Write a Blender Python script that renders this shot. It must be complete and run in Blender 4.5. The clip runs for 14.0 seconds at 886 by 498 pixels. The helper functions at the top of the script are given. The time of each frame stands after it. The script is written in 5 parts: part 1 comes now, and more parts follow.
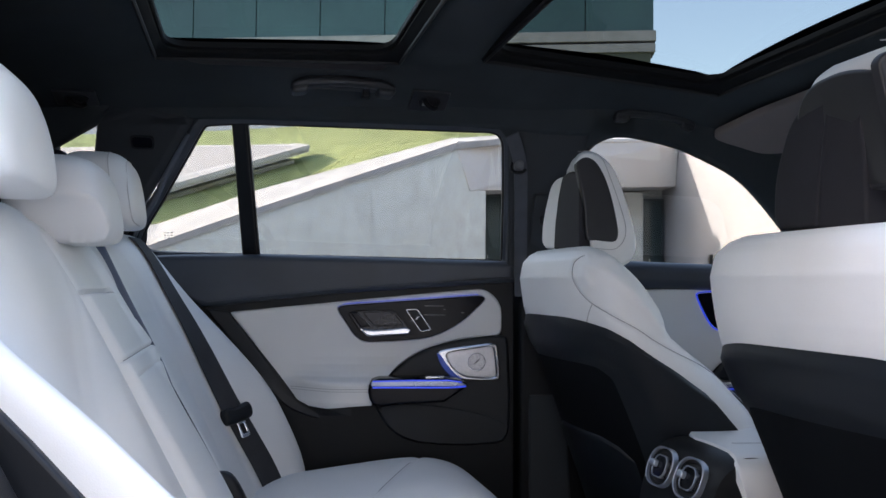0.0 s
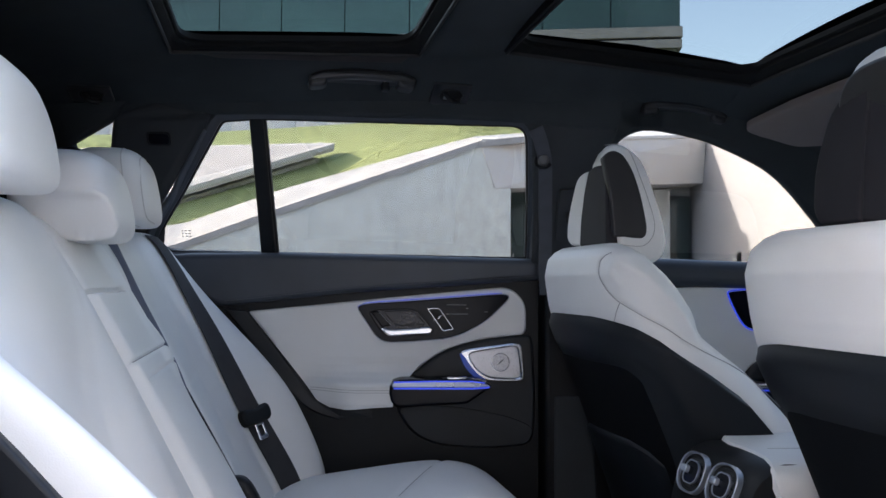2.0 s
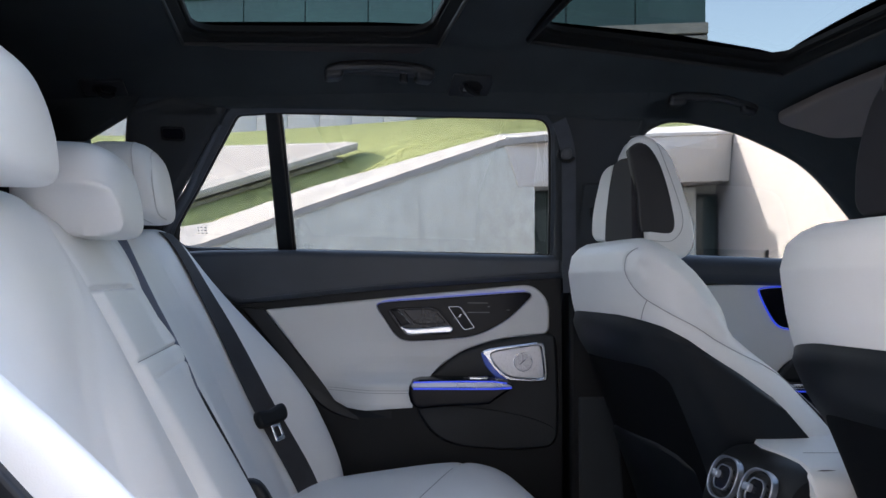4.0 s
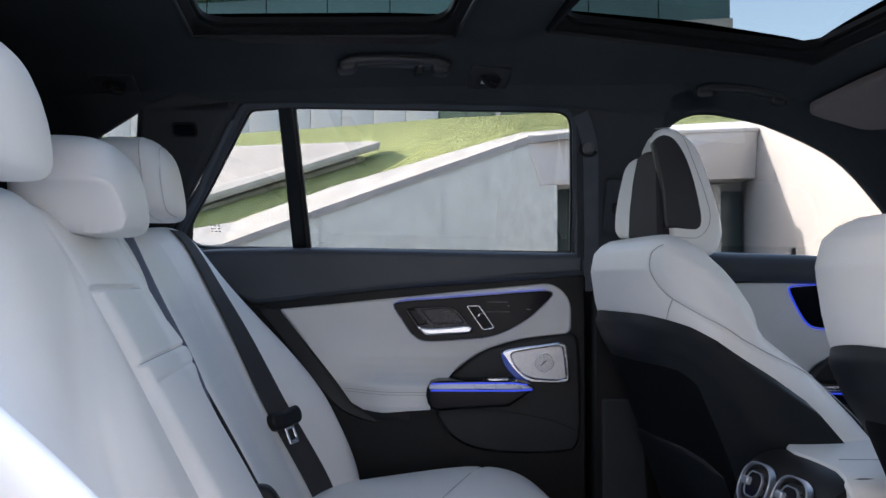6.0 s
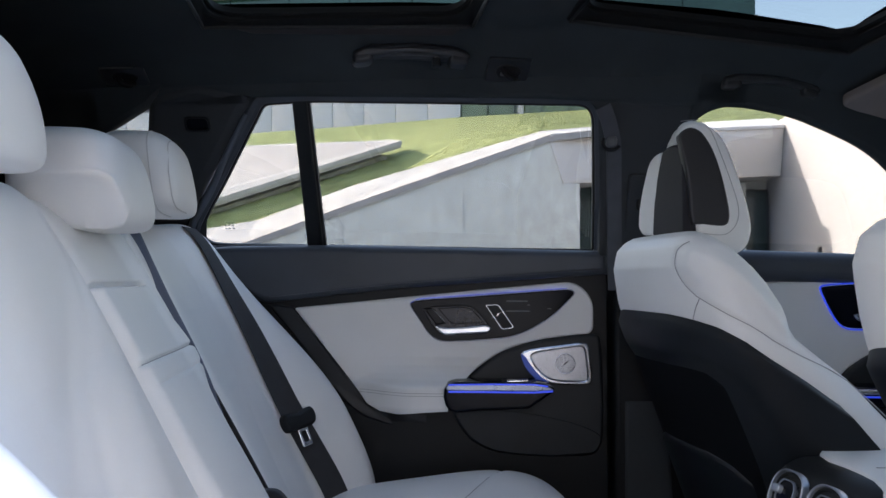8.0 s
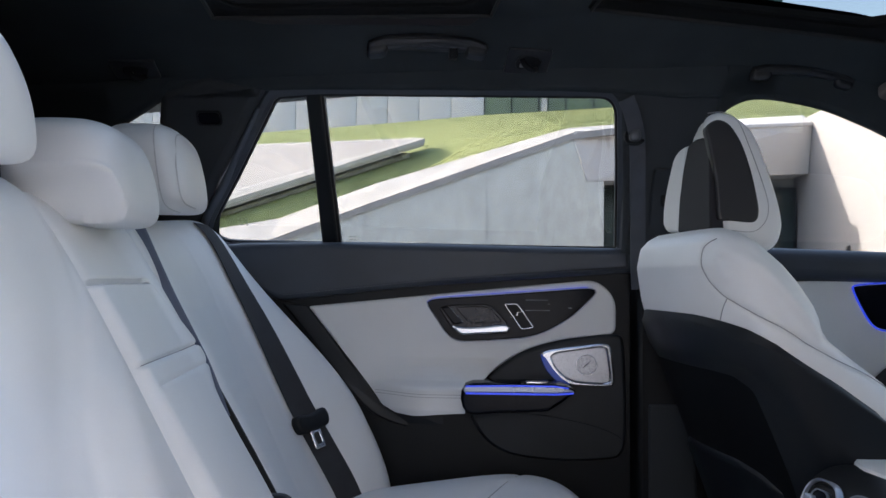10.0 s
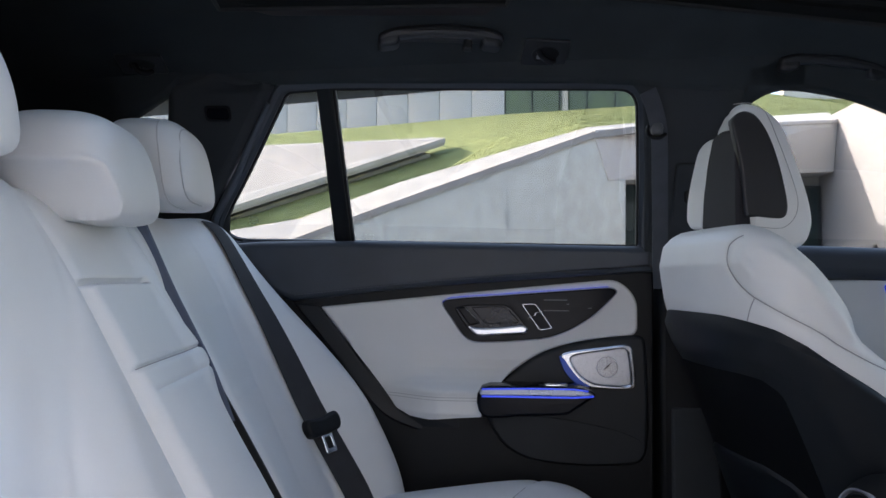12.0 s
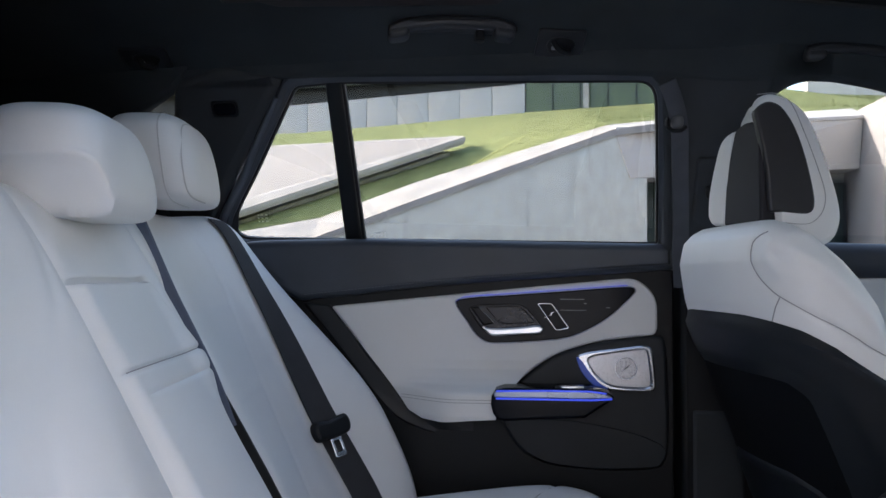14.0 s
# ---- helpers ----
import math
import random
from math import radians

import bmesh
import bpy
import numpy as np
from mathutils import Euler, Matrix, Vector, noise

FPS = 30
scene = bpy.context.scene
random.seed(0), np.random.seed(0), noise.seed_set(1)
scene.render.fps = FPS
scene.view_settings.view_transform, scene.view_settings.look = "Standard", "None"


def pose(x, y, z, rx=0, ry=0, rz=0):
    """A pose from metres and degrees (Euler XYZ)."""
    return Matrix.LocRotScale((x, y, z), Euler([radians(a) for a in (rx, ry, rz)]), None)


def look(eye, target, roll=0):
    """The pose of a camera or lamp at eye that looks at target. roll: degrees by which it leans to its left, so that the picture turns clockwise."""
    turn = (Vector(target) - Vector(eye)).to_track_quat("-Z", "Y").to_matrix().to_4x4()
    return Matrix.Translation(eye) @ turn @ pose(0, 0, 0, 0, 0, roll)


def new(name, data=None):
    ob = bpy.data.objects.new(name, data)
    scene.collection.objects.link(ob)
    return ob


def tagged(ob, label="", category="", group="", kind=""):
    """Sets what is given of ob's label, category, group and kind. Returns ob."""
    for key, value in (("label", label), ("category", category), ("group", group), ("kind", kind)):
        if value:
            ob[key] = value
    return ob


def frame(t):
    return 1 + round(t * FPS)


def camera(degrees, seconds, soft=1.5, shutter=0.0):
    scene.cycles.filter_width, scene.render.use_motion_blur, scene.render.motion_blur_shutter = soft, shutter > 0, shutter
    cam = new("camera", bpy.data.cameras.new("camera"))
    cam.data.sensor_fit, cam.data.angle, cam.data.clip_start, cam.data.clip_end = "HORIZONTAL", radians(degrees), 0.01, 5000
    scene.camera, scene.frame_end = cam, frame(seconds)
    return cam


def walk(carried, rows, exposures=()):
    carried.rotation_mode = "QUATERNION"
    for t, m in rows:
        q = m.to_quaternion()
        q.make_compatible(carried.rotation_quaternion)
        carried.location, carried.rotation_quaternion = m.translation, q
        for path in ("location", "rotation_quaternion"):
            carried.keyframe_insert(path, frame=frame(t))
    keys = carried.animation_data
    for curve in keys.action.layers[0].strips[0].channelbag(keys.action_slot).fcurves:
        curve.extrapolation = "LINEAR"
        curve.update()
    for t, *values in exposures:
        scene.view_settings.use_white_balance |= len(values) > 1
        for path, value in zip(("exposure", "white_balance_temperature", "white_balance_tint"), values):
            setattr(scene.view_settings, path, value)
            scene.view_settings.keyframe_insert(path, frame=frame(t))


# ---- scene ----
cam = camera(54.0, 14.0)
PATH = [
    (0, (-0.002, -1.325, 0.919), (0.187, 0.664, 1.006), 0.6),
    (0.5, (0.001, -1.313, 0.92), (0.176, 0.678, 1.005), 0.6),
    (1, (0.004, -1.3, 0.919), (0.164, 0.692, 1.004), 0.6),
    (1.5, (0.006, -1.288, 0.919), (0.153, 0.704, 1.003), 0.6),
    (2, (0.009, -1.276, 0.919), (0.14, 0.718, 1.002), 0.5),
    (2.5, (0.011, -1.264, 0.918), (0.129, 0.731, 1.0), 0.6),
    (3, (0.014, -1.251, 0.917), (0.117, 0.745, 0.999), 0.5),
    (5.5, (0.028, -1.188, 0.915), (0.066, 0.81, 0.993), 0.4),
    (6, (0.031, -1.175, 0.915), (0.055, 0.823, 0.993), 0.3),
    (6.5, (0.033, -1.163, 0.915), (0.046, 0.835, 0.992), 0.3),
    (7, (0.036, -1.151, 0.915), (0.035, 0.847, 0.991), 0.4),
    (7.5, (0.038, -1.139, 0.915), (0.024, 0.86, 0.99), 0.4),
    (8, (0.04, -1.126, 0.914), (0.013, 0.873, 0.989), 0.4),
    (10.5, (0.053, -1.064, 0.914), (-0.04, 0.933, 0.984), 0.6),
    (11, (0.055, -1.051, 0.913), (-0.05, 0.945, 0.984), 0.6),
    (11.5, (0.058, -1.038, 0.913), (-0.06, 0.957, 0.983), 0.6),
    (12, (0.06, -1.025, 0.913), (-0.069, 0.97, 0.983), 0.5),
    (12.5, (0.064, -1.013, 0.913), (-0.078, 0.981, 0.982), 0.5),
    (13, (0.067, -1.001, 0.913), (-0.088, 0.991, 0.981), 0.5),
    (13.5, (0.069, -0.989, 0.912), (-0.096, 1.003, 0.981), 0.5),
    (14, (0.072, -0.977, 0.913), (-0.105, 1.014, 0.98), 0.4),
]
walk(cam, [(t, look(eye, target, roll)) for t, eye, target, roll in PATH], [(0, 4.19, 7450, 18), (14, 4.19, 7450, 18)])

# ---- light ----
SUN_FROM = Vector((-0.85, 0.20, 0.42)).normalized()
world = bpy.data.worlds.new("sky")
scene.world = world
world.use_nodes = True
wn = world.node_tree
sky = wn.nodes.new("ShaderNodeTexSky")
sky.sky_type = "NISHITA"
sky.sun_disc = False
sky.sun_elevation = math.asin(SUN_FROM.z)
sky.sun_rotation = math.atan2(SUN_FROM.x, SUN_FROM.y)
sky.dust_density = 1.5
wn.links.new(sky.outputs[0], wn.nodes["Background"].inputs[0])
wn.nodes["Background"].inputs[1].default_value = 0.15
sun_data = bpy.data.lights.new("sun", "SUN")
sun_data.energy = 2.1
sun_data.angle = radians(0.6)
sun_data.color = (1.0, 0.95, 0.88)
sun = new("sun", sun_data)
sun.matrix_basis = look(SUN_FROM * 60, (0, 0, 0))


# ---- materials ----
def mat(name, color, rough=0.5, metal=0.0, vary=0.12, scale=12.0, fine=400.0, bump=0.15, coat=0.0, streak=None, spec=0.5):
    """A painted, moulded or woven surface: colour varied at a broad and a fine scale, with fine relief."""
    m = bpy.data.materials.new(name)
    m.use_nodes = True
    n, l = m.node_tree.nodes, m.node_tree.links
    b = n["Principled BSDF"]
    co = n.new("ShaderNodeTexCoord")
    mp = n.new("ShaderNodeMapping")
    if streak:
        mp.inputs["Scale"].default_value = streak
    l.new(co.outputs["Object"], mp.inputs[0])
    big = n.new("ShaderNodeTexNoise")
    big.inputs["Scale"].default_value, big.inputs["Detail"].default_value = scale, 5.0
    l.new(mp.outputs[0], big.inputs["Vector"])
    small = n.new("ShaderNodeTexNoise")
    small.inputs["Scale"].default_value, small.inputs["Detail"].default_value = fine, 2.0
    l.new(co.outputs["Object"], small.inputs["Vector"])
    mix = n.new("ShaderNodeMath")
    mix.operation = "MULTIPLY_ADD"
    mix.inputs[1].default_value, mix.inputs[2].default_value = 0.35, 0.0
    l.new(small.outputs[0], mix.inputs[0])
    add = n.new("ShaderNodeMath")
    add.operation = "ADD"
    l.new(big.outputs[0], add.inputs[0])
    l.new(mix.outputs[0], add.inputs[1])
    ramp = n.new("ShaderNodeValToRGB")
    lo = [max(0.0, c * (1 - vary)) for c in color]
    hi = [min(1.0, c * (1 + vary)) for c in color]
    ramp.color_ramp.elements[0].position, ramp.color_ramp.elements[0].color = 0.45, (*lo, 1)
    ramp.color_ramp.elements[1].position, ramp.color_ramp.elements[1].color = 0.9, (*hi, 1)
    l.new(add.outputs[0], ramp.inputs[0])
    l.new(ramp.outputs[0], b.inputs["Base Color"])
    b.inputs["Metallic"].default_value = metal
    b.inputs["Specular IOR Level"].default_value = spec
    rr = n.new("ShaderNodeMapRange")
    rr.inputs["To Min"].default_value, rr.inputs["To Max"].default_value = max(0.02, rough - 0.07), min(1, rough + 0.07)
    l.new(big.outputs[0], rr.inputs[0])
    l.new(rr.outputs[0], b.inputs["Roughness"])
    if bump:
        bp = n.new("ShaderNodeBump")
        bp.inputs["Strength"].default_value = bump
        bp.inputs["Distance"].default_value = 0.4 / fine
        l.new(small.outputs[0], bp.inputs["Height"])
        l.new(bp.outputs[0], b.inputs["Normal"])
    b.inputs["Coat Weight"].default_value = coat
    b.inputs["Coat Roughness"].default_value = 0.08
    return m


def glass(name, tint, gloss=0.03, rim=0.35):
    m = bpy.data.materials.new(name)
    m.use_nodes = True
    n, l = m.node_tree.nodes, m.node_tree.links
    n.remove(n["Principled BSDF"])
    t, g, x = n.new("ShaderNodeBsdfTransparent"), n.new("ShaderNodeBsdfGlossy"), n.new("ShaderNodeMixShader")
    t.inputs[0].default_value = (*tint, 1)
    g.inputs["Roughness"].default_value = 0.02
    lw, pw, ma = n.new("ShaderNodeLayerWeight"), n.new("ShaderNodeMath"), n.new("ShaderNodeMath")
    lw.inputs[0].default_value = 0.5
    pw.operation, ma.operation = "POWER", "MULTIPLY_ADD"
    pw.inputs[1].default_value = 4.0
    ma.inputs[1].default_value, ma.inputs[2].default_value = rim, gloss
    l.new(lw.outputs["Facing"], pw.inputs[0])
    l.new(pw.outputs[0], ma.inputs[0])
    l.new(ma.outputs[0], x.inputs[0])
    l.new(t.outputs[0], x.inputs[1])
    l.new(g.outputs[0], x.inputs[2])
    l.new(x.outputs[0], n["Material Output"].inputs[0])
    return m


def glow(name, color, strength):
    m = bpy.data.materials.new(name)
    m.use_nodes = True
    b = m.node_tree.nodes["Principled BSDF"]
    b.inputs["Base Color"].default_value = (*color, 1)
    b.inputs["Emission Color"].default_value = (*color, 1)
    b.inputs["Emission Strength"].default_value = strength
    b.inputs["Roughness"].default_value = 0.3
    return m


WHITE = mat("white_leather", (0.79, 0.79, 0.79), 0.42, vary=0.03, scale=7, fine=900, bump=0.25)
SEAM = mat("seam_thread", (0.36, 0.35, 0.36), 0.7, fine=1500)
PALESEAM = mat("pale_thread", (0.58, 0.57, 0.57), 0.7, fine=1500)
DARK = mat("black_leather", (0.0150, 0.0180, 0.0225), 0.45, spec=0.32, vary=0.2, scale=9, fine=900, bump=0.3)
CAPHIDE = mat("charcoal_leather", (0.046, 0.055, 0.069), 0.42, spec=0.4, vary=0.15, scale=9, fine=900, bump=0.3)
SHELL = mat("black_seat_shell", (0.0080, 0.0105, 0.0145), 0.44, spec=0.28, vary=0.2, scale=6, fine=1100, bump=0.25)
POCKETCLOTH = mat("black_pocket_cloth", (0.0045, 0.0055, 0.0072), 0.85, spec=0.08, vary=0.2, scale=6, fine=1100, bump=0.3)
HEAD = mat("black_headlining", (0.034, 0.041, 0.046), 0.95, vary=0.25, scale=5, fine=1400, bump=0.5, spec=0.2)
PLASTIC = mat("black_plastic", (0.008, 0.009, 0.011), 0.48, spec=0.27, vary=0.15, scale=8, fine=1300, bump=0.35)
PILLAR = mat("charcoal_pillar_fabric", (0.032, 0.037, 0.043), 0.85, vary=0.2, scale=6, fine=1500, bump=0.5)
BLACKHIDE = mat("black_headrest_leather", (0.022, 0.022, 0.026), 0.38, spec=0.42, vary=0.15, scale=9, fine=900, bump=0.3)
GLOSS = mat("piano_black", (0.004, 0.005, 0.009), 0.14, vary=0.1, bump=0, spec=0.12)
HANDLEBOWL = mat("blue_black_bowl", (0.004, 0.006, 0.016), 0.22, vary=0.1, bump=0, spec=0.3)
HANDLE = mat("moulded_charcoal", (0.024, 0.026, 0.030), 0.38, spec=0.45, vary=0.1, fine=1300, bump=0.2)
BLIND = mat("maroon_blind_rail", (0.030, 0.022, 0.024), 0.6, spec=0.3)
VENTRIM = mat("pale_satin_metal", (0.42, 0.455, 0.52), 0.38, 0.75, vary=0.06, fine=700, bump=0.05)
HOUSING = mat("dark_headrest_housing", (0.026, 0.0255, 0.031), 0.62, spec=0.12, vary=0.2, scale=9, fine=900, bump=0.3)
SATIN = mat("blue_satin_metal", (0.26, 0.29, 0.36), 0.28, 1.0, vary=0.15, scale=5, fine=700, bump=0.05)
CHROME = mat("satin_chrome", (0.60, 0.61, 0.64), 0.22, 1.0, vary=0.04, fine=700, bump=0.05)
MESH = mat("perforated_aluminium", (0.48, 0.49, 0.52), 0.34, 1.0, vary=0.08, fine=900, bump=0.2)
pn, pl = MESH.node_tree.nodes, MESH.node_tree.links
vor, cut, mul = pn.new("ShaderNodeTexVoronoi"), pn.new("ShaderNodeMapRange"), pn.new("ShaderNodeMixRGB")
vor.inputs["Scale"].default_value = 420.0
vor.inputs["Randomness"].default_value = 0.25
cut.inputs["From Min"].default_value, cut.inputs["From Max"].default_value = 0.25, 0.42
cut.inputs["To Min"].default_value = 0.08
mul.blend_type, mul.inputs[0].default_value = "MULTIPLY", 1.0
pl.new(pn["Texture Coordinate"].outputs["Object"], vor.inputs["Vector"])
pl.new(vor.outputs["Distance"], cut.inputs[0])
old = pn["Principled BSDF"].inputs["Base Color"].links[0].from_socket
pl.new(old, mul.inputs[1])
pl.new(cut.outputs[0], mul.inputs[2])
pl.new(mul.outputs[0], pn["Principled BSDF"].inputs["Base Color"])
WEB = mat("belt_webbing", (0.029, 0.029, 0.033), 0.8, vary=0.2, scale=30, fine=1800, bump=0.6)
BEIGE = mat("visor_fabric", (0.19, 0.158, 0.146), 0.9, vary=0.06, scale=8, fine=1200, bump=0.4)
CARPET = mat("black_carpet", (0.012, 0.012, 0.013), 0.95, vary=0.3, scale=25, fine=900, bump=0.8)
BLUE = glow("blue_ambient_light", (0.018, 0.055, 0.62), 0.06)
DIMBLUE = glow("dim_blue_light", (0.01, 0.045, 0.30), 0.02)
BELTGREY = mat("grey_belt_webbing", (0.060, 0.067, 0.082), 0.7, vary=0.15, scale=30, fine=1800, bump=0.4)
GUIDE = mat("grey_guide_plastic", (0.10, 0.105, 0.115), 0.4, fine=1300, bump=0.2)
STRAP = mat("slate_strap", (0.095, 0.115, 0.165), 0.7, fine=1500)
LIP = mat("black_roof_seal", (0.0065, 0.0065, 0.007), 0.55, fine=800, spec=0.12)
RUBBER = mat("black_rubber", (0.006, 0.006, 0.007), 0.6, fine=800)
PANE = glass("side_glass", (0.455, 0.478, 0.482))
# Copy of the roof glass, tinted darker to tone down the bright sky behind
FRONTPANE = glass("sky_dimming_roof_glass", (0.080, 0.091, 0.091), 0.016, 0.12)
ROOFPANE = glass("tinted_roof_glass", (0.126, 0.152, 0.154), 0.012, 0.10)
PRINT = mat("grey_print", (0.30, 0.31, 0.31), 0.6)
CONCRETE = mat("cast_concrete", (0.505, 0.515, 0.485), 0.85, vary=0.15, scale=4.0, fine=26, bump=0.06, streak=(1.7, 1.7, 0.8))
FOOTING = mat("rough_footing", (0.40, 0.40, 0.375), 0.9, vary=0.45, scale=3.5, fine=12, bump=0.5)
JOINT = mat("joint_shadow_grey", (0.42, 0.42, 0.41), 0.9)
FRAME = mat("satin_black_frame", (0.055, 0.064, 0.078), 0.35, vary=0.1, fine=1200, bump=0.1)
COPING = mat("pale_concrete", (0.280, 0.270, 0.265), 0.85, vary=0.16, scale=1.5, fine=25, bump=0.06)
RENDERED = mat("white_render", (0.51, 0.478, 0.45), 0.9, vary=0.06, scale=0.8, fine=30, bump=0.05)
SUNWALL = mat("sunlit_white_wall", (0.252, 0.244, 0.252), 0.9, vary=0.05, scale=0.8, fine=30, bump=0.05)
DECK = mat("pale_beige_slab", (0.290, 0.270, 0.262), 0.85, vary=0.10, scale=0.9, fine=20, bump=0.05)
GRASS = mat("lawn_earth", (0.182, 0.205, 0.092), 0.98, spec=0.1, vary=0.30, scale=3.5, fine=22, bump=0.05)
BLADE = mat("grass_blade", (0.186, 0.208, 0.094), 0.9, spec=0.1, vary=0.32, scale=2.4, fine=14, bump=0)
PANEL = mat("grey_cladding", (0.365, 0.355, 0.36), 0.6, vary=0.05, scale=1.2, fine=20, bump=0.1)
OLIVE = mat("olive_glazing", (0.050, 0.075, 0.028), 0.15, vary=0.3, scale=0.4, fine=5, bump=0.0)
SOFFIT = mat("olive_soffit", (0.055, 0.062, 0.042), 0.6, vary=0.2, scale=0.5, fine=8, bump=0.0)
TEAL = mat("teal_glazing", (0.022, 0.066, 0.064), 0.15, vary=0.25, scale=0.3, fine=5, bump=0.02)
DOORGREEN = mat("dark_green_door", (0.012, 0.028, 0.026), 0.25, vary=0.2, scale=1.2, fine=30, bump=0.05)
STONEGREY = mat("cool_grey_stone", (0.27, 0.285, 0.30), 0.85, vary=0.1, scale=1.0, fine=30, bump=0.3)
PAVING = mat("grey_paving", (0.16, 0.163, 0.166), 0.9, vary=0.12, scale=0.9, fine=40, bump=0.4)


# ---- mesh helpers ----
TILT_CAR = 7.4
CAR = pose(0, 0, 0, 0, 0, TILT_CAR)


def thing(name, label, category, group="", m=None):
    ob = new(name)
    ob.empty_display_size = 0.05
    if m is not None:
        ob.matrix_basis = m
    return tagged(ob, label, category, group)


def part(name, bm, material, parent=None, label="", smooth=True):
    me = bpy.data.meshes.new(name)
    bmesh.ops.recalc_face_normals(bm, faces=bm.faces[:])
    if smooth:
        for f in bm.faces:
            f.smooth = True
        for e in bm.edges:
            if len(e.link_faces) == 2 and e.calc_face_angle(0.0) > 0.66:
                e.smooth = False
    bm.to_mesh(me)
    bm.free()
    me.materials.append(material)
    ob = new(name, me)
    if parent is not None:
        ob.parent = parent
    return tagged(ob, label)


def setting(name, bm, material, label, category, smooth=True):
    ob = part(name, bm, material, None, label, smooth)
    return tagged(ob, label, category, kind="structure")


def curve_points(pts, per=6, closed=True):
    """A smooth line through a few control points (centripetal enough for close, even spacing)."""
    pts = [Vector(p) for p in pts]
    n, out = len(pts), []
    for i in range(n if closed else n - 1):
        if closed:
            a, b, c, d = pts[i - 1], pts[i], pts[(i + 1) % n], pts[(i + 2) % n]
        else:
            a, b, c, d = pts[max(i - 1, 0)], pts[i], pts[i + 1], pts[min(i + 2, n - 1)]
        ta, tb = (c - a) * 0.5, (d - b) * 0.5
        lim = (c - b).length
        ta = ta if ta.length < lim else ta.normalized() * lim
        tb = tb if tb.length < lim else tb.normalized() * lim
        for k in range(per):
            s = k / per
            s2, s3 = s * s, s * s * s
            out.append((2 * s3 - 3 * s2 + 1) * b + (s3 - 2 * s2 + s) * ta + (3 * s2 - 2 * s3) * c + (s3 - s2) * tb)
    if not closed:
        out.append(pts[-1])
    return out


def rounded(corners, r, seg=5):
    """A polygon with corners rounded by radius r (one number or one a corner)."""
    n, out = len(corners), []
    for i in range(n):
        p = Vector(corners[i])
        a, b = Vector(corners[i - 1]) - p, Vector(corners[(i + 1) % n]) - p
        rad = r[i] if isinstance(r, (list, tuple)) else r
        cut = min(rad, a.length * 0.48, b.length * 0.48)
        if cut < 1e-5:
            out.append(p)
            continue
        p0, p1 = p + a.normalized() * cut, p + b.normalized() * cut
        for k in range(seg + 1):
            s = k / seg
            out.append((1 - s) ** 2 * p0 + 2 * s * (1 - s) * p + s * s * p1)
    return out


def inset(loop, d):
    n, out = len(loop), []
    area = sum(loop[i - 1].x * loop[i].y - loop[i].x * loop[i - 1].y for i in range(n))
    sgn = 1 if area > 0 else -1
    for i in range(n):
        e = (loop[(i + 1) % n] - loop[i - 1])
        if e.length < 1e-9:
            out.append(loop[i].copy())
            continue
        e.normalize()
        out.append(loop[i] + Vector((-e.y, e.x)) * d * sgn)
    return out


def bridge(bm, a, b):
    n = len(a)
    for i in range(n):
        bm.faces.new((a[i], a[(i + 1) % n], b[(i + 1) % n], b[i]))


def slab(loop, place, depth, r=0.004, steps=3, back=True):
    """A plate with the outline loop (2D), rounded along its front edge; place(u, v, d) puts it in space, d out of the surface."""
    bm = bmesh.new()
    rings = [(0.0, 0.0), (0.0, max(depth - r, 0.0))]
    for k in range(1, steps + 1):
        a = k / steps * math.pi / 2
        rings.append((r * (1 - math.cos(a)), depth - r + r * math.sin(a)))
    vs = []
    for ins, d in rings:
        lp = inset(loop, ins) if ins else loop
        vs.append([bm.verts.new(place(p.x, p.y, d)) for p in lp])
    for a, b in zip(vs, vs[1:]):
        bridge(bm, a, b)
    face = bm.faces.new(vs[-1])
    for e in face.edges:
        e.smooth = False
    if back:
        bm.faces.new(vs[0][::-1])
    bmesh.ops.triangulate(bm, faces=[f for f in bm.faces if len(f.verts) > 4])
    return bm


def ring(outer, inner, place, depth, r=0.002):
    """A flat frame between two outlines of equal count."""
    bm = bmesh.new()
    lo = [bm.verts.new(place(p.x, p.y, 0)) for p in outer]
    oo = [bm.verts.new(place(p.x, p.y, depth - r)) for p in outer]
    om = [bm.verts.new(place(p.x, p.y, depth)) for p in inset(outer, r)]
    im = [bm.verts.new(place(p.x, p.y, depth)) for p in inset(inner, -r)]
    ii = [bm.verts.new(place(p.x, p.y, depth - r)) for p in inner]
    li = [bm.verts.new(place(p.x, p.y, 0)) for p in inner]
    for a, b in ((lo, oo), (oo, om), (om, im), (im, ii), (ii, li), (li, lo)):
        bridge(bm, a, b)
    return bm


def tube(points, radius, seg=10, flat=1.0, up=Vector((0, 0, 1))):
    """A rod along a line; radius one number or a function of 0..1."""
    bm = bmesh.new()
    pts = [Vector(p) for p in points]
    n, rings = len(pts), []
    for i, p in enumerate(pts):
        d = (pts[min(i + 1, n - 1)] - pts[max(i - 1, 0)]).normalized()
        side = d.cross(up)
        side = side.normalized() if side.length > 1e-4 else Vector((1, 0, 0))
        v = side.cross(d)
        r = radius(i / (n - 1)) if callable(radius) else radius
        rings.append([bm.verts.new(p + side * r * math.cos(a) + v * r * flat * math.sin(a)) for a in (2 * math.pi * k / seg for k in range(seg))])
    for a, b in zip(rings, rings[1:]):
        bridge(bm, a, b)
    bm.faces.new(rings[0][::-1])
    bm.faces.new(rings[-1])
    return bm


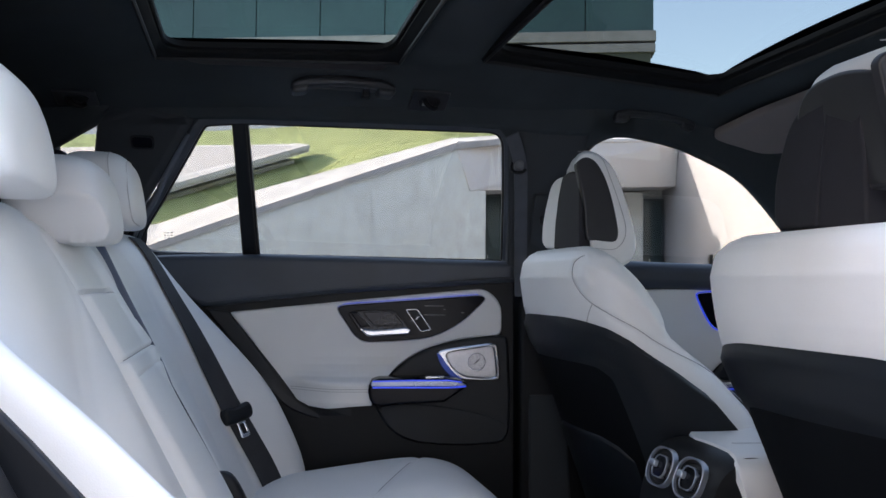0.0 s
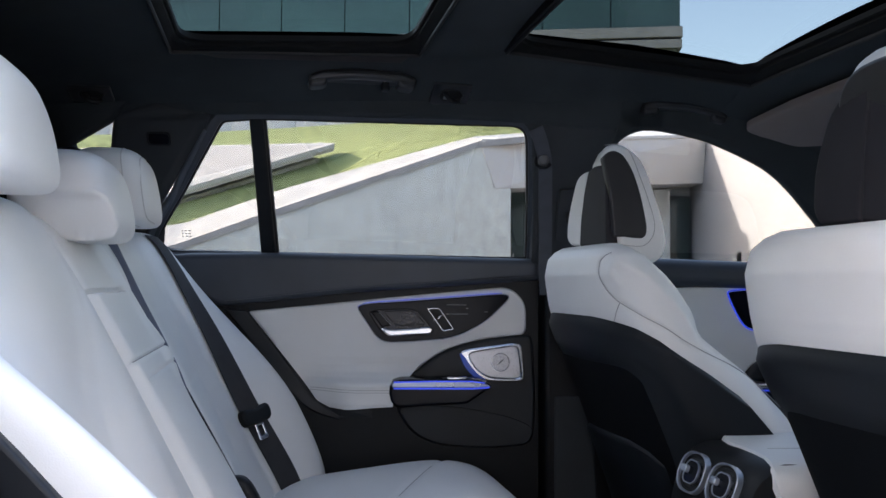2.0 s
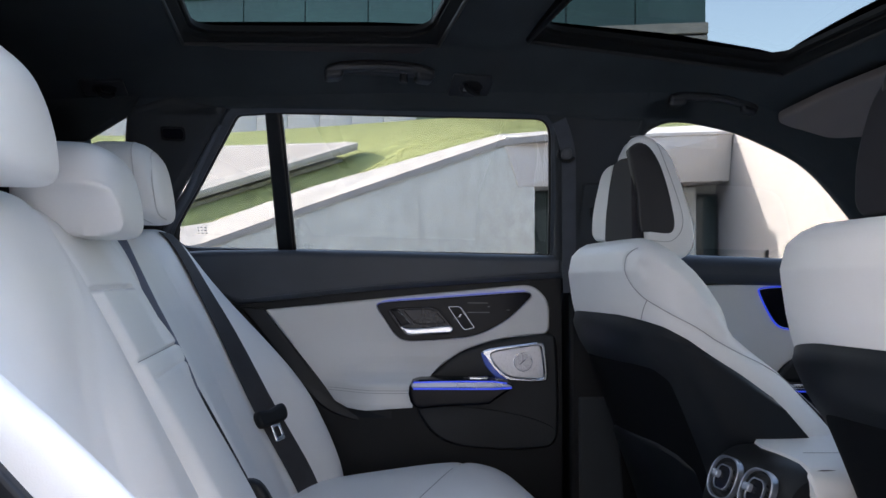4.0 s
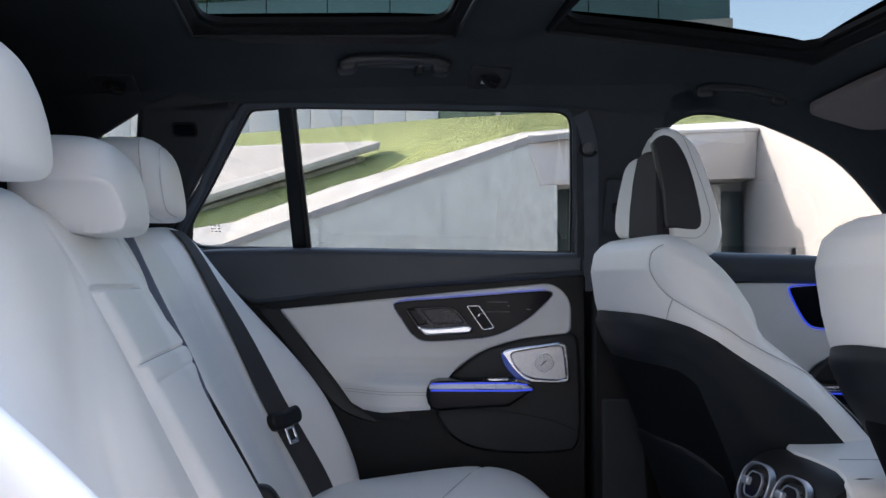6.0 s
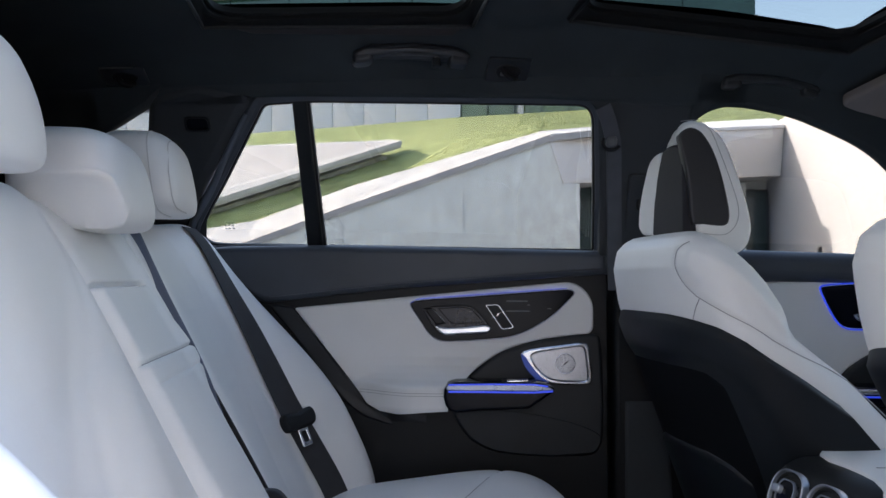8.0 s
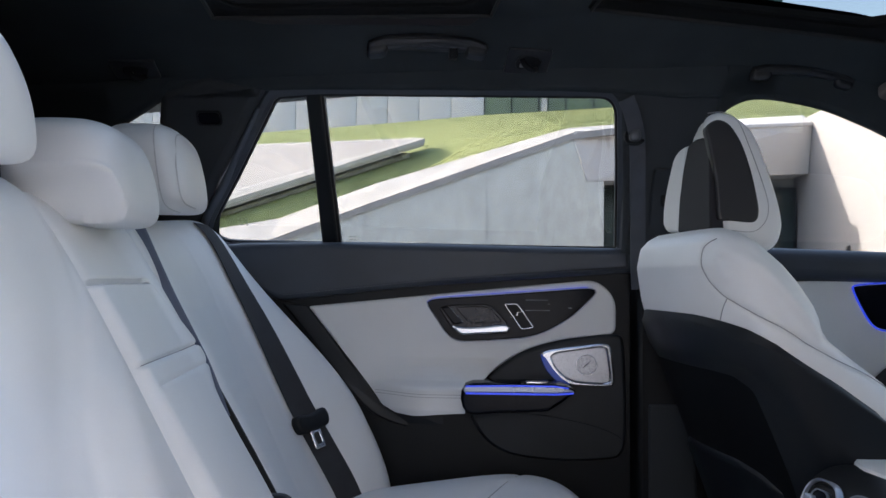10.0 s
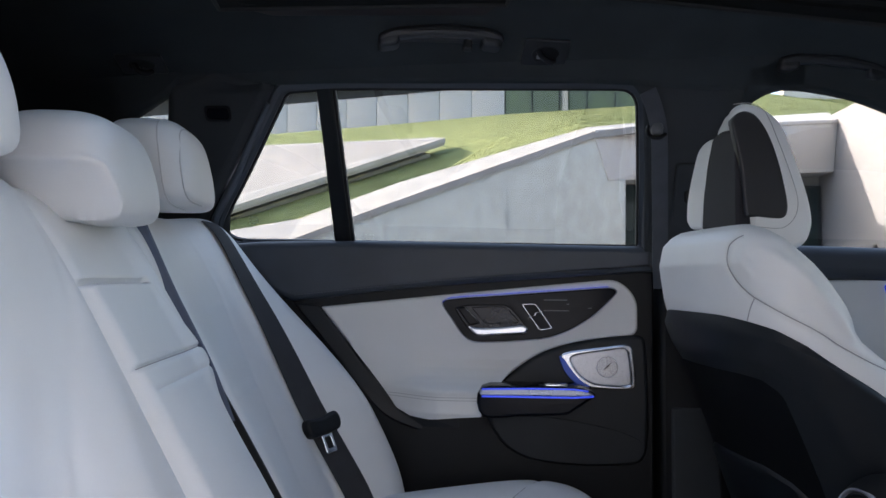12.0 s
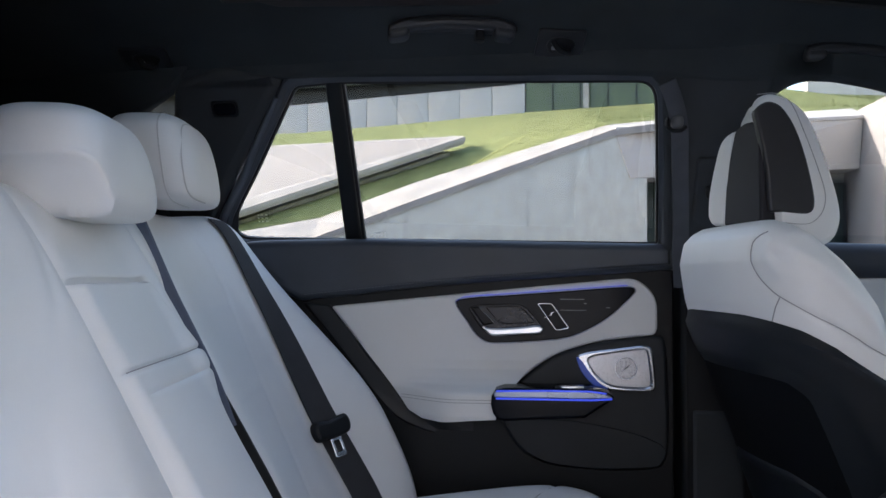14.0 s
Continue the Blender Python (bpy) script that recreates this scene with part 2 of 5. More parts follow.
def strip(points, normal_of, width, thick):
    """A flat band along a line: width across, thick along the normal."""
    bm = bmesh.new()
    pts = [Vector(p) for p in points]
    n, rings = len(pts), []
    for i, p in enumerate(pts):
        d = (pts[min(i + 1, n - 1)] - pts[max(i - 1, 0)]).normalized()
        nv = normal_of(i / (n - 1))
        s = d.cross(nv).normalized() * width / 2
        nn = nv * thick
        rings.append([bm.verts.new(q) for q in (p - s, p + s, p + s + nn, p - s + nn)])
    for a, b in zip(rings, rings[1:]):
        bridge(bm, a, b)
    bm.faces.new(rings[0][::-1])
    bm.faces.new(rings[-1])
    return bm


def loft(rings, cap=True):
    bm = bmesh.new()
    vs = [[bm.verts.new(p) for p in r] for r in rings]
    for a, b in zip(vs, vs[1:]):
        bridge(bm, a, b)
    if cap:
        bm.faces.new(vs[0][::-1])
        bm.faces.new(vs[-1])
    return bm


def box(x0, x1, y0, y1, z0, z1, bevel=0.0, seg=2):
    bm = bmesh.new()
    bmesh.ops.create_cube(bm, size=1)
    for v in bm.verts:
        v.co = Vector((x0 + (x1 - x0) * (v.co.x + 0.5), y0 + (y1 - y0) * (v.co.y + 0.5), z0 + (z1 - z0) * (v.co.z + 0.5)))
    if bevel:
        bmesh.ops.bevel(bm, geom=bm.edges[:], offset=bevel, segments=seg, profile=0.5, affect="EDGES")
    return bm


def pad(place, nu, nv, p=4.0, back=0.0):
    """A stuffed cushion: place(s, t, h) with s, t in -1..1 over its face and h in 0..1 from its edge to its full thickness."""
    bm = bmesh.new()
    grid = []
    for j in range(nv + 1):
        row = []
        for i in range(nu + 1):
            s, t = math.sin((2 * i / nu - 1) * math.pi / 2), math.sin((2 * j / nv - 1) * math.pi / 2)
            h = (max(0.0, 1 - abs(s) ** p) * max(0.0, 1 - abs(t) ** p)) ** (1 / p)
            row.append(bm.verts.new(place(s, t, h)))
        grid.append(row)
    for j in range(nv):
        for i in range(nu):
            bm.faces.new((grid[j][i], grid[j][i + 1], grid[j + 1][i + 1], grid[j + 1][i]))
    edge = grid[0][:-1] + [r[-1] for r in grid[:-1]] + grid[-1][:0:-1] + [r[0] for r in grid[:0:-1]]
    bm.faces.new(edge[::-1])
    return bm


def groove(d, w):
    """Depth 0..1 of a seam at distance d."""
    return math.exp(-(d / w) ** 2)


def smoothstep(a, b, x):
    t = min(1.0, max(0.0, (x - a) / (b - a)))
    return t * t * (3 - 2 * t)


def lerp_table(tab, x):
    """Piecewise smooth interpolation of rows (x, value...)."""
    if x <= tab[0][0]:
        return tab[0][1:]
    for a, b in zip(tab, tab[1:]):
        if x <= b[0]:
            s = (x - a[0]) / (b[0] - a[0])
            return tuple(u + (v - u) * s for u, v in zip(a[1:], b[1:]))
    return tab[-1][1:]


# ---- the ground and what stands outside the car ----


def sheet(fn, xs, ys):
    bm = bmesh.new()
    g = [[bm.verts.new(fn(x, y)) for x in xs] for y in ys]
    for j in range(len(ys) - 1):
        for i in range(len(xs) - 1):
            bm.faces.new((g[j][i], g[j][i + 1], g[j + 1][i + 1], g[j + 1][i]))
    return bm


setting("ground", box(-900, 900, -900, 900, -0.4, 0.0), PAVING, "wide grey paved forecourt under the car", "ground", smooth=False)


def wall_top(x):
    """Height of the ramped wall's front edge along its run."""
    return lerp_table([(-30, 0.35), (-12, 0.35), (-4.1, 1.62), (-2.06, 2.38), (1.86, 3.77), (2.9, 3.9), (60, 3.9)], x)[0]


def coping_back(x):
    return lerp_table([(-30, 0.8), (-12, 0.8), (-4.1, 2.16), (-2.1, 2.90), (1.8, 4.06), (2.9, 4.16), (6.9, 4.60), (60, 4.7)], x)[0]


def profile_wall(xs, y0, y1, top):
    bm = bmesh.new()
    a = [bm.verts.new((x, y0, 0)) for x in xs]
    b = [bm.verts.new((x, y0, top(x))) for x in xs]
    c = [bm.verts.new((x, y1, top(x))) for x in xs]
    d = [bm.verts.new((x, y1, 0)) for x in xs]
    for p, q in ((a, b), (b, c), (c, d), (d, a)):
        for i in range(len(xs) - 1):
            bm.faces.new((p[i], p[i + 1], q[i + 1], q[i]))
    bm.faces.new((a[0], b[0], c[0], d[0]))
    bm.faces.new((a[-1], d[-1], c[-1], b[-1]))
    return bm


XS = [-30, -20, -12, -8, -4.1, -3, -2.06, 0, 1.0, 1.86]
setting("wall_ramp", profile_wall(XS, 16.0, 16.5, wall_top), CONCRETE, "streaked cast concrete retaining wall rising along a ramp", "wall", smooth=False)


for xj in (-9.4, -7.0, -4.6, -2.2, 0.2):
    setting("wall_joint", box(xj, xj + 0.012, 15.992, 16.02, 0, wall_top(xj) - 0.02), JOINT, "thin formwork joint in the concrete wall", "joint", smooth=False)


def coping_mesh():
    bm = bmesh.new()
    loops = []
    for x in XS + [2.9]:
        f, b = wall_top(x), coping_back(x)
        loops.append([bm.verts.new(p) for p in ((x, 15.955, f - 0.085), (x, 15.955, f + 0.04), (x, 15.975, f + 0.052), (x, 16.9, b), (x, 16.9, b - 0.35))])
    for a, b in zip(loops, loops[1:]):
        bridge(bm, a, b)
    bm.faces.new(loops[0][::-1])
    bm.faces.new(loops[-1])
    return bm


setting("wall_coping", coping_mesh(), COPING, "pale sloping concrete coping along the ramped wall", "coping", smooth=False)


def lintel_mesh():
    bm = bmesh.new()
    a = [(1.862, 15.995), (2.3, 15.9), (6.93, 17.6), (6.93, 21.0), (1.86, 21.0)]
    lo = [bm.verts.new((x, y, 2.86 + (0.074 * (x - 2.3)))) for x, y in a]
    lo[0].co.z = 2.86
    lo[0].co.x = 2.17
    lo[1].co.x = 2.18
    lo[1].co.y = 15.965
    lo[2].co.y = 17.3
    hi = [bm.verts.new((x, y, 3.78 + 0.06 * (x - 1.86))) for x, y in a]
    hi[1].co.x = 1.88
    hi[1].co.y = 15.975
    hi[2].co.y = 17.1
    hi[2].co.z += 0.10
    bridge(bm, lo, hi)
    bm.faces.new(lo[::-1])
    bm.faces.new(hi)
    return bm


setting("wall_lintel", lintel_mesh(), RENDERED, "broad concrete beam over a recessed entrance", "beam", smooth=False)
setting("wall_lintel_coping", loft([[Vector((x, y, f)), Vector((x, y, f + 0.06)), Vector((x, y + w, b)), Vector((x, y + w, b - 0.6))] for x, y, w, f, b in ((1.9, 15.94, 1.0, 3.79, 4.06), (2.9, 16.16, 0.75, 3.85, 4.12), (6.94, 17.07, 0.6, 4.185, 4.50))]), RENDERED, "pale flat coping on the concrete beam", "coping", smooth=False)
setting("wall_recess", box(1.86, 6.98, 18.2, 18.6, 0, 3.2), CONCRETE, "concrete back wall of the recessed entrance", "wall", smooth=False)
setting("wall_recess_side", loft([[Vector((x, y, z)) for x, z in ((1.86, 0), (2.50, 0), (2.50, 2.865), (2.16, 2.865), (1.90, 3.74), (1.86, 3.74))] for y in (15.995, 18.2)]), CONCRETE, "concrete side wall of the recessed entrance", "wall", smooth=False)
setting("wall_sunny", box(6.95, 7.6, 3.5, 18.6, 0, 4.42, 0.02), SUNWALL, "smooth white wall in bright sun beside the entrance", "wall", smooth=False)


def entrance_door(name, x0, x1, y, top, label):
    d = thing(name, label, "door")
    part("leaf", box(x0 + 0.05, x1 - 0.05, y + 0.02, y + 0.06, 0, top - 0.05, 0.004), DOORGREEN, d)
    for a, b in ((x0, x0 + 0.05), (x1 - 0.05, x1)):
        part("jamb", box(a, b, y, y + 0.1, 0, top), PLASTIC, d, smooth=False)
    part("head", box(x0 + 0.05, x1 - 0.05, y, y + 0.1, top - 0.05, top), PLASTIC, d, smooth=False)
    part("pull_handle", tube([(x0 + 0.18, y - 0.05, 1.0), (x0 + 0.18, y - 0.05, 1.6)], 0.014), CHROME, d, "steel pull handle")
    tagged(d, kind="structure")


entrance_door("door_1", 2.51, 3.7, 17.0, 2.92, "dark green glazed entrance door in concrete")
entrance_door("door_2", 6.36, 6.90, 17.95, 2.98, "narrow dark green door under the concrete beam")
setting("wall_between_doors", box(3.7, 6.36, 17.8, 18.2, 0, 3.1), CONCRETE, "concrete wall between the two entrance doors", "wall", smooth=False)
outlet = thing("wall_box", "small dark socket box on the white wall", "socket")
part("housing", box(6.91, 6.95, 15.3, 15.42, 1.42, 1.62, 0.008), PLASTIC, outlet)
part("cover", box(6.895, 6.91, 15.315, 15.405, 1.435, 1.605, 0.004), RUBBER, outlet)


def slab_front(x):
    return 4.50 + 0.322 * (x + 1.35)


def crest(x):
    return lerp_table([(-40, 5.6), (-8, 6.17), (-3.25, 6.54), (0, 6.83), (4.7, 7.12), (9.2, 7.58), (10.2, 7.40), (12.7, 7.3), (40, 7.3)], x)[0]


def edge_shift(x):
    """How far the lawn's front edge steps back behind the slanted beam."""
    return 1.62 * smoothstep(2.0, 7.0, x)


def lawn_z(x, y):
    s = max(0.0, (y - 16.85 - edge_shift(x)) / (13.15 - edge_shift(x)))
    bump = 0.006 * noise.noise(Vector((x * 0.7, y * 0.7, 0))) + 0.004 * noise.noise(Vector((x * 3.0, y * 3.0, 5)))
    plain = coping_back(x) * (1 - s) + crest(x) * s - 0.08 * (1 - min(1, s * 8))
    dip = max(0.0, coping_back(x) * 0.684 + crest(x) * 0.316 - (slab_front(x) - 0.34)) if x < 2 else 0.0
    near = smoothstep(16.85, 21.0, y) * (1 - smoothstep(23.5, 29.0, y))
    if y > 30:
        return crest(x) + bump
    z = plain - dip * near
    if y < 21.5 and x < 0.8:
        # steep bank added so its dark face imitates the plinth's shadow; flatter strip below
        foot = slab_front(x) - 0.84
        low = coping_back(x) - 0.06 + (foot - coping_back(x)) * (y - 16.85) / 3.85 if y < 20.7 else foot - 0.06 + 0.62 * smoothstep(20.7, 21.35, y)
        z += (min(low, z) - z) * (1 - smoothstep(-1.8, 0.7, x))
    return z + bump


setting("lawn", sheet(lambda x, y: Vector((x, y + edge_shift(x) * max(0.0, 1 - (y - 16.85) / 13.15), lawn_z(x, y + edge_shift(x) * max(0.0, 1 - (y - 16.85) / 13.15)))), [-40 + i * 3.0 for i in range(10)] + [-10 + i * 0.25 for i in range(96)] + [14 + i * 3.0 for i in range(13)], [16.85 + j * 0.2 for j in range(66)] + [30.05 + j for j in range(9)]), GRASS, "sunny mown green lawn on a slope", "lawn")


def grass_mesh(count):
    verts, faces = [], []
    rnd = random.Random(5)
    for i in range(count):
        y = 17.0 + 12.8 * rnd.random() ** 1.4
        x = -9 + 22 * rnd.random()
        y = max(y, 16.9 + edge_shift(x))
        z = lawn_z(x, y)
        a = rnd.random() * 3.14
        h, w = 0.002 + 0.004 * rnd.random(), 0.016
        dx, dy = math.cos(a) * w, math.sin(a) * w
        tx, ty = (rnd.random() - 0.5) * 0.05, (rnd.random() - 0.5) * 0.05
        k = len(verts)
        verts += [(x - dx, y - dy, z + 0.002), (x + dx, y + dy, z + 0.002), (x + tx, y + ty, z + 0.002 + h)]
        faces.append((k, k + 1, k + 2))
    me = bpy.data.meshes.new("grass")
    me.from_pydata(verts, [], faces)
    me.materials.append(BLADE)
    return me


tagged(new("grass", grass_mesh(110000)), "short green grass blades over the lawn", "grass", kind="stuff")


setting("wall_terrace", box(10.17, 30, 30.6, 31.0, 6, 9.0, 0.02), RENDERED, "white terrace wall in the sun behind the lawn", "wall", smooth=False)

# Inclined plinth standing in the lawn
def plinth_mesh():
    bm = bmesh.new()
    top = [(-1.35, 21.0, 4.50), (-10.0, 21.0, 1.72), (-14.0, 25.5, 4.75), (-1.7, 21.8, 4.66)]
    hi = [bm.verts.new(p) for p in top]
    lo = [bm.verts.new((x, y, z - 0.17)) for x, y, z in top]
    bridge(bm, lo, hi)
    bm.faces.new(hi)
    bm.faces.new(lo[::-1])
    return bm


plinth = thing("concrete_plinth", "pale inclined concrete slab lying above the lawn", "slab")
part("deck", plinth_mesh(), DECK, plinth, smooth=False)
part("edge_band", loft([[Vector((-1.33, 20.97, 4.40)), Vector((-1.33, 20.97, 4.515)), Vector((-1.75, 21.35, 4.60)), Vector((-1.75, 21.35, 4.56))], [Vector((-10.0, 20.97, 1.62)), Vector((-10.0, 20.97, 1.735)), Vector((-10.4, 21.40, 2.02)), Vector((-10.4, 21.40, 1.98))]]), COPING, plinth, "smooth pale edge band", smooth=False)
part("footing", loft([[Vector((-1.75, 21.45, 4.20)), Vector((-9.2, 21.45, 1.80)), Vector((-13, 25, 4.6)), Vector((-2.2, 21.85, 4.3))], [Vector((-1.75, 21.45, 3.0)), Vector((-9.2, 21.45, 0.6)), Vector((-13, 25, 3.4)), Vector((-2.2, 21.85, 3.1))]]), FOOTING, plinth, "rough stained concrete footing", smooth=False)

# Large building behind the lawn: a recessed ground floor and a long glazed storey above it
house = thing("building", "long modern building with grey panels and teal glazing above the lawn", "building", m=pose(12.9, 36, 0, 0, 0, -11) @ pose(-12.9, -36, 0))
def panel_mesh(xa, xb):
    """A cladding panel whose top follows the falling line of the soffit."""
    bm = box(xa, xb, 36.6, 36.8, 5.8, 9.9, 0.012)
    for v in bm.verts:
        if v.co.z > 8:
            v.co.z += 0.037 * (v.co.x + 0.4)
    return bm


for i in range(16):
    x1 = -0.1 - i * 1.56
    part("cladding_panel", panel_mesh(x1 - 1.54, x1), PANEL, house)
part("soffit", box(-45, -0.08, 36.2, 36.5, 10.25, 10.86), SOFFIT, house, "dark olive soffit", smooth=False)
part("backing_wall", box(-32, 11.0, 36.9, 46, 5, 12), PLASTIC, house, smooth=False)
for i in range(9):
    part("ground_pane", box(-0.05 + i * 1.25, 1.17 + i * 1.25, 36.7, 36.78, 5.8, 11.1), OLIVE, house, "dark green window pane", smooth=False)
    part("mullion", box(1.17 + i * 1.25, 1.20 + i * 1.25, 36.6, 36.8, 5.8, 11.1), PLASTIC, house, smooth=False)
part("column", box(2.62, 2.86, 36.3, 36.6, 5.8, 11.1), COPING, house, smooth=False)
part("fascia", box(-45, 12.75, 35.9, 37.0, 10.85, 11.45), SOFFIT, house, "dark olive fascia", smooth=False)
part("ledge", box(-45, 12.95, 35.8, 37.0, 11.45, 11.84, 0.02), COPING, house, "pale concrete ledge", smooth=False)
part("ledge_groove", box(-45, 12.8, 36.0, 37.0, 11.84, 11.95), PLASTIC, house, smooth=False)
part("ledge", box(-45, 12.98, 35.8, 47, 11.95, 12.42, 0.02), COPING, house, "pale concrete ledge", smooth=False)
for i in range(15):
    x1 = 12.9 - i * 3.05
    part("glazing", box(x1 - 3.0, x1, 36.1, 36.2, 12.42, 14.6), TEAL, house, "teal window bay", smooth=False)
part("storey", box(-45, 12.8, 36.25, 47, 12.42, 14.6), PLASTIC, house, smooth=False)
part("roof", box(-45.5, 13.2, 35.7, 47, 14.6, 15.0), COPING, house, smooth=False)

# Added block beside the forecourt, never in view, placed to keep sun off the car
shade_block = thing("car_shade_block", "plain concrete block added out of view to shade the car", "building")
part("wall", box(-16, -6.4, -0.9, 6.8, 0, 6.4), CONCRETE, shade_block, smooth=False)
part("roof", box(-16.2, -6.2, -1.1, 7.0, 6.4, 6.8), COPING, shade_block, smooth=False)


# Unseen wall added behind the camera: cuts low sky, bounces sun into the cabin
setting("wall_sky_block", box(-24, 24, -6.4, -6.0, 0, 13.5), STONEGREY, "plain grey wall added out of view to block sky and bounce light", "wall", smooth=False)


# ---- the car body ----
def side_y(x, z):
    lean = max(0.0, z - 0.985) * 0.636
    return 0.745 - lean + 0.05 * max(0.0, x - 0.36)


def on_side(u, v, d):
    return Vector((u, side_y(u, v) - d, v - d * 0.3 if v > 0.99 else v))




def v2(pts):
    return [Vector(p) for p in pts]


WIN = rounded([(-0.455, 0.989), (0.338, 0.982), (0.326, 1.12), (0.310, 1.264), (-0.252, 1.268), (-0.338, 1.262), (-0.404, 1.166), (-0.440, 1.113), (-0.477, 1.063), (-0.496, 1.034), (-0.502, 1.016), (-0.498, 1.001), (-0.482, 0.991)], [0.01, 0.006, 0.05, 0.035, 0.05, 0.012, 0.05, 0.05, 0.02, 0.012, 0.01, 0.01, 0.01], 6)

rear_door = thing("car_rear_door", "closed rear car door with white and black leather trim", "car door")
body = rounded([(-0.52, 0.96), (0.366, 0.96), (0.368, 0.36), (-0.12, 0.36), (-0.50, 0.80)], 0.02)
part("carrier", slab(body, lambda u, v, d: Vector((u, 0.82 - d, v)), 0.094, 0.004), PLASTIC, rear_door)


def cap_place(u, v, d):
    return Vector((u, 0.76 - d, v))


cap = rounded([(-0.515, 0.978), (-0.44, 0.986), (-0.25, 0.990), (0.364, 0.981), (0.366, 0.932), (-0.08, 0.899), (-0.36, 0.866), (-0.50, 0.93)], [0.01, 0.05, 0.1, 0.01, 0.006, 0.1, 0.01, 0.02], 6)
part("belt_line_cap", slab(cap, cap_place, 0.058, 0.014, 5), CAPHIDE, rear_door, "black leather cap with twin stitching")


def stitches(line, place, gap, length, material, parent, radius=0.0007):
    """A row of stitches along a line of (u, v) points, joined into one thread mesh."""
    bm = bmesh.new()
    pts = [Vector(p) for p in line]
    total = sum((b - a).length for a, b in zip(pts, pts[1:]))
    dist, out = 0.0, []
    step = gap + length
    k = 0
    while (k + 1) * step < total:
        seg = []
        for s in (k * step, k * step + length):
            rest = s
            for a, b in zip(pts, pts[1:]):
                L = (b - a).length
                if rest <= L:
                    seg.append(a + (b - a) * (rest / L))
                    break
                rest -= L
        if len(seg) == 2:
            p, q = (Vector(place(c.x, c.y)) for c in seg)
            d = (q - p).normalized()
            s1 = d.cross(Vector((0, 1, 0.3))).normalized() * radius
            s2 = s1.cross(d)
            ra = [bm.verts.new(p + o) for o in (s1, s2, -s1, -s2)]
            rb = [bm.verts.new(q + o) for o in (s1, s2, -s1, -s2)]
            bridge(bm, ra, rb)
        k += 1
    return part("stitching", bm, material, parent)


CAPLINE = [(-0.35, 0.875), (-0.08, 0.905), (0.14, 0.922), (0.36, 0.938)]
THREAD = mat("grey_thread", (0.10, 0.10, 0.11), 0.7, fine=1500)
stitches(CAPLINE, lambda u, v: (u, 0.7022, v + 0.004), 0.0022, 0.0045, THREAD, rear_door)

INSERT = rounded([(-0.301, 0.856), (0.05, 0.893), (0.296, 0.917), (0.334, 0.880), (0.334, 0.806), (0.223, 0.795), (0.143, 0.770), (0.094, 0.737), (0.05, 0.694), (0.02, 0.66), (-0.13, 0.664), (-0.158, 0.680)], [0.008, 0.1, 0.045, 0.045, 0.018, 0.05, 0.06, 0.05, 0.02, 0.01, 0.02, 0.02], 6)


def insert_place(u, v, d):
    return Vector((u, 0.75 - d, v))


part("insert", slab(INSERT, insert_place, 0.032, 0.005), WHITE, rear_door, "white leather panel")


def arm_swell(x, z):
    """How far the white leather stands out of the panel where it rolls over into the armrest."""
    s = lerp_table([(0.640, 0.90), (0.648, 0.96), (0.656, 1.0), (0.696, 1.0), (0.702, 0.94), (0.706, 0.72), (0.711, 0.47), (0.722, 0.24), (0.738, 0.09), (0.755, 0.026), (0.785, 0.0)], z)[0]
    return 0.0004 + 0.078 * s * smoothstep(-0.185, -0.045, x)


def arm_roll():
    foot = [(-0.240, 0.783), (-0.200, 0.7335), (-0.158, 0.680), (-0.142, 0.659), (-0.113, 0.646), (-0.074, 0.643), (-0.021, 0.648), (0.0282, 0.651), (0.0286, 0.690), (0.05, 0.697), (0.09, 0.738), (0.134, 0.771), (0.165, 0.784)]
    xs = [-0.236 + 0.264 * i / 60 for i in range(61)] + [0.0287 + 0.134 * i / 20 for i in range(21)]
    bm = bmesh.new()
    grid = []
    for x in xs:
        zb = lerp_table(foot, x)[0]
        col = [bm.verts.new((x, 0.736, zb + 0.001)), bm.verts.new((x, 0.718 - arm_swell(x, zb) * 0.82, zb - 0.0006))]
        for j in range(59):
            z = max(zb + 0.0006 + 0.00001 * j, 0.642 + 0.143 * j / 58)
            col.append(bm.verts.new((x, 0.718 - arm_swell(x, z), z)))
        grid.append(col)
    for i, (p, q) in enumerate(zip(grid, grid[1:])):
        for j in range(len(p) - 1):
            bm.faces.new((p[j], q[j], q[j + 1], p[j + 1]))
    return bm


part("armrest_roll", arm_roll(), WHITE, rear_door, "white leather flowing into the padded armrest")
for zs in (0.6875, 0.6820):
    part("armrest_seam", tube([(-0.158 + 0.01 * k, 0.718 - arm_swell(-0.158 + 0.01 * k, zs) - 0.0001, zs) for k in range(19)], 0.0005, 6), SEAM, rear_door, "fine sewn seam")

LOW = curve_points([(0.048, 0.694), (0.094, 0.735), (0.143, 0.767), (0.223, 0.792), (0.319, 0.806), (0.347, 0.798), (0.354, 0.70), (0.355, 0.640), (0.352, 0.582), (0.334, 0.555), (0.245, 0.548), (0.175, 0.551), (0.118, 0.560), (0.073, 0.585), (0.044, 0.625), (0.034, 0.66)], 4)
part("lower_panel", slab(LOW, lambda u, v, d: Vector((u, 0.75 - d, v)), 0.038, 0.008, 5), DARK, rear_door)
POCKET = curve_points([(0.048, 0.640), (0.12, 0.645), (0.192, 0.640), (0.288, 0.621), (0.335, 0.603), (0.348, 0.590), (0.344, 0.572), (0.330, 0.5585), (0.245, 0.552), (0.175, 0.555), (0.120, 0.564), (0.077, 0.588), (0.052, 0.622)], 4)
part("map_pocket", slab(POCKET, lambda u, v, d: Vector((u, 0.72 - d, v)), 0.0098, 0.0018, 3), DARK, rear_door)
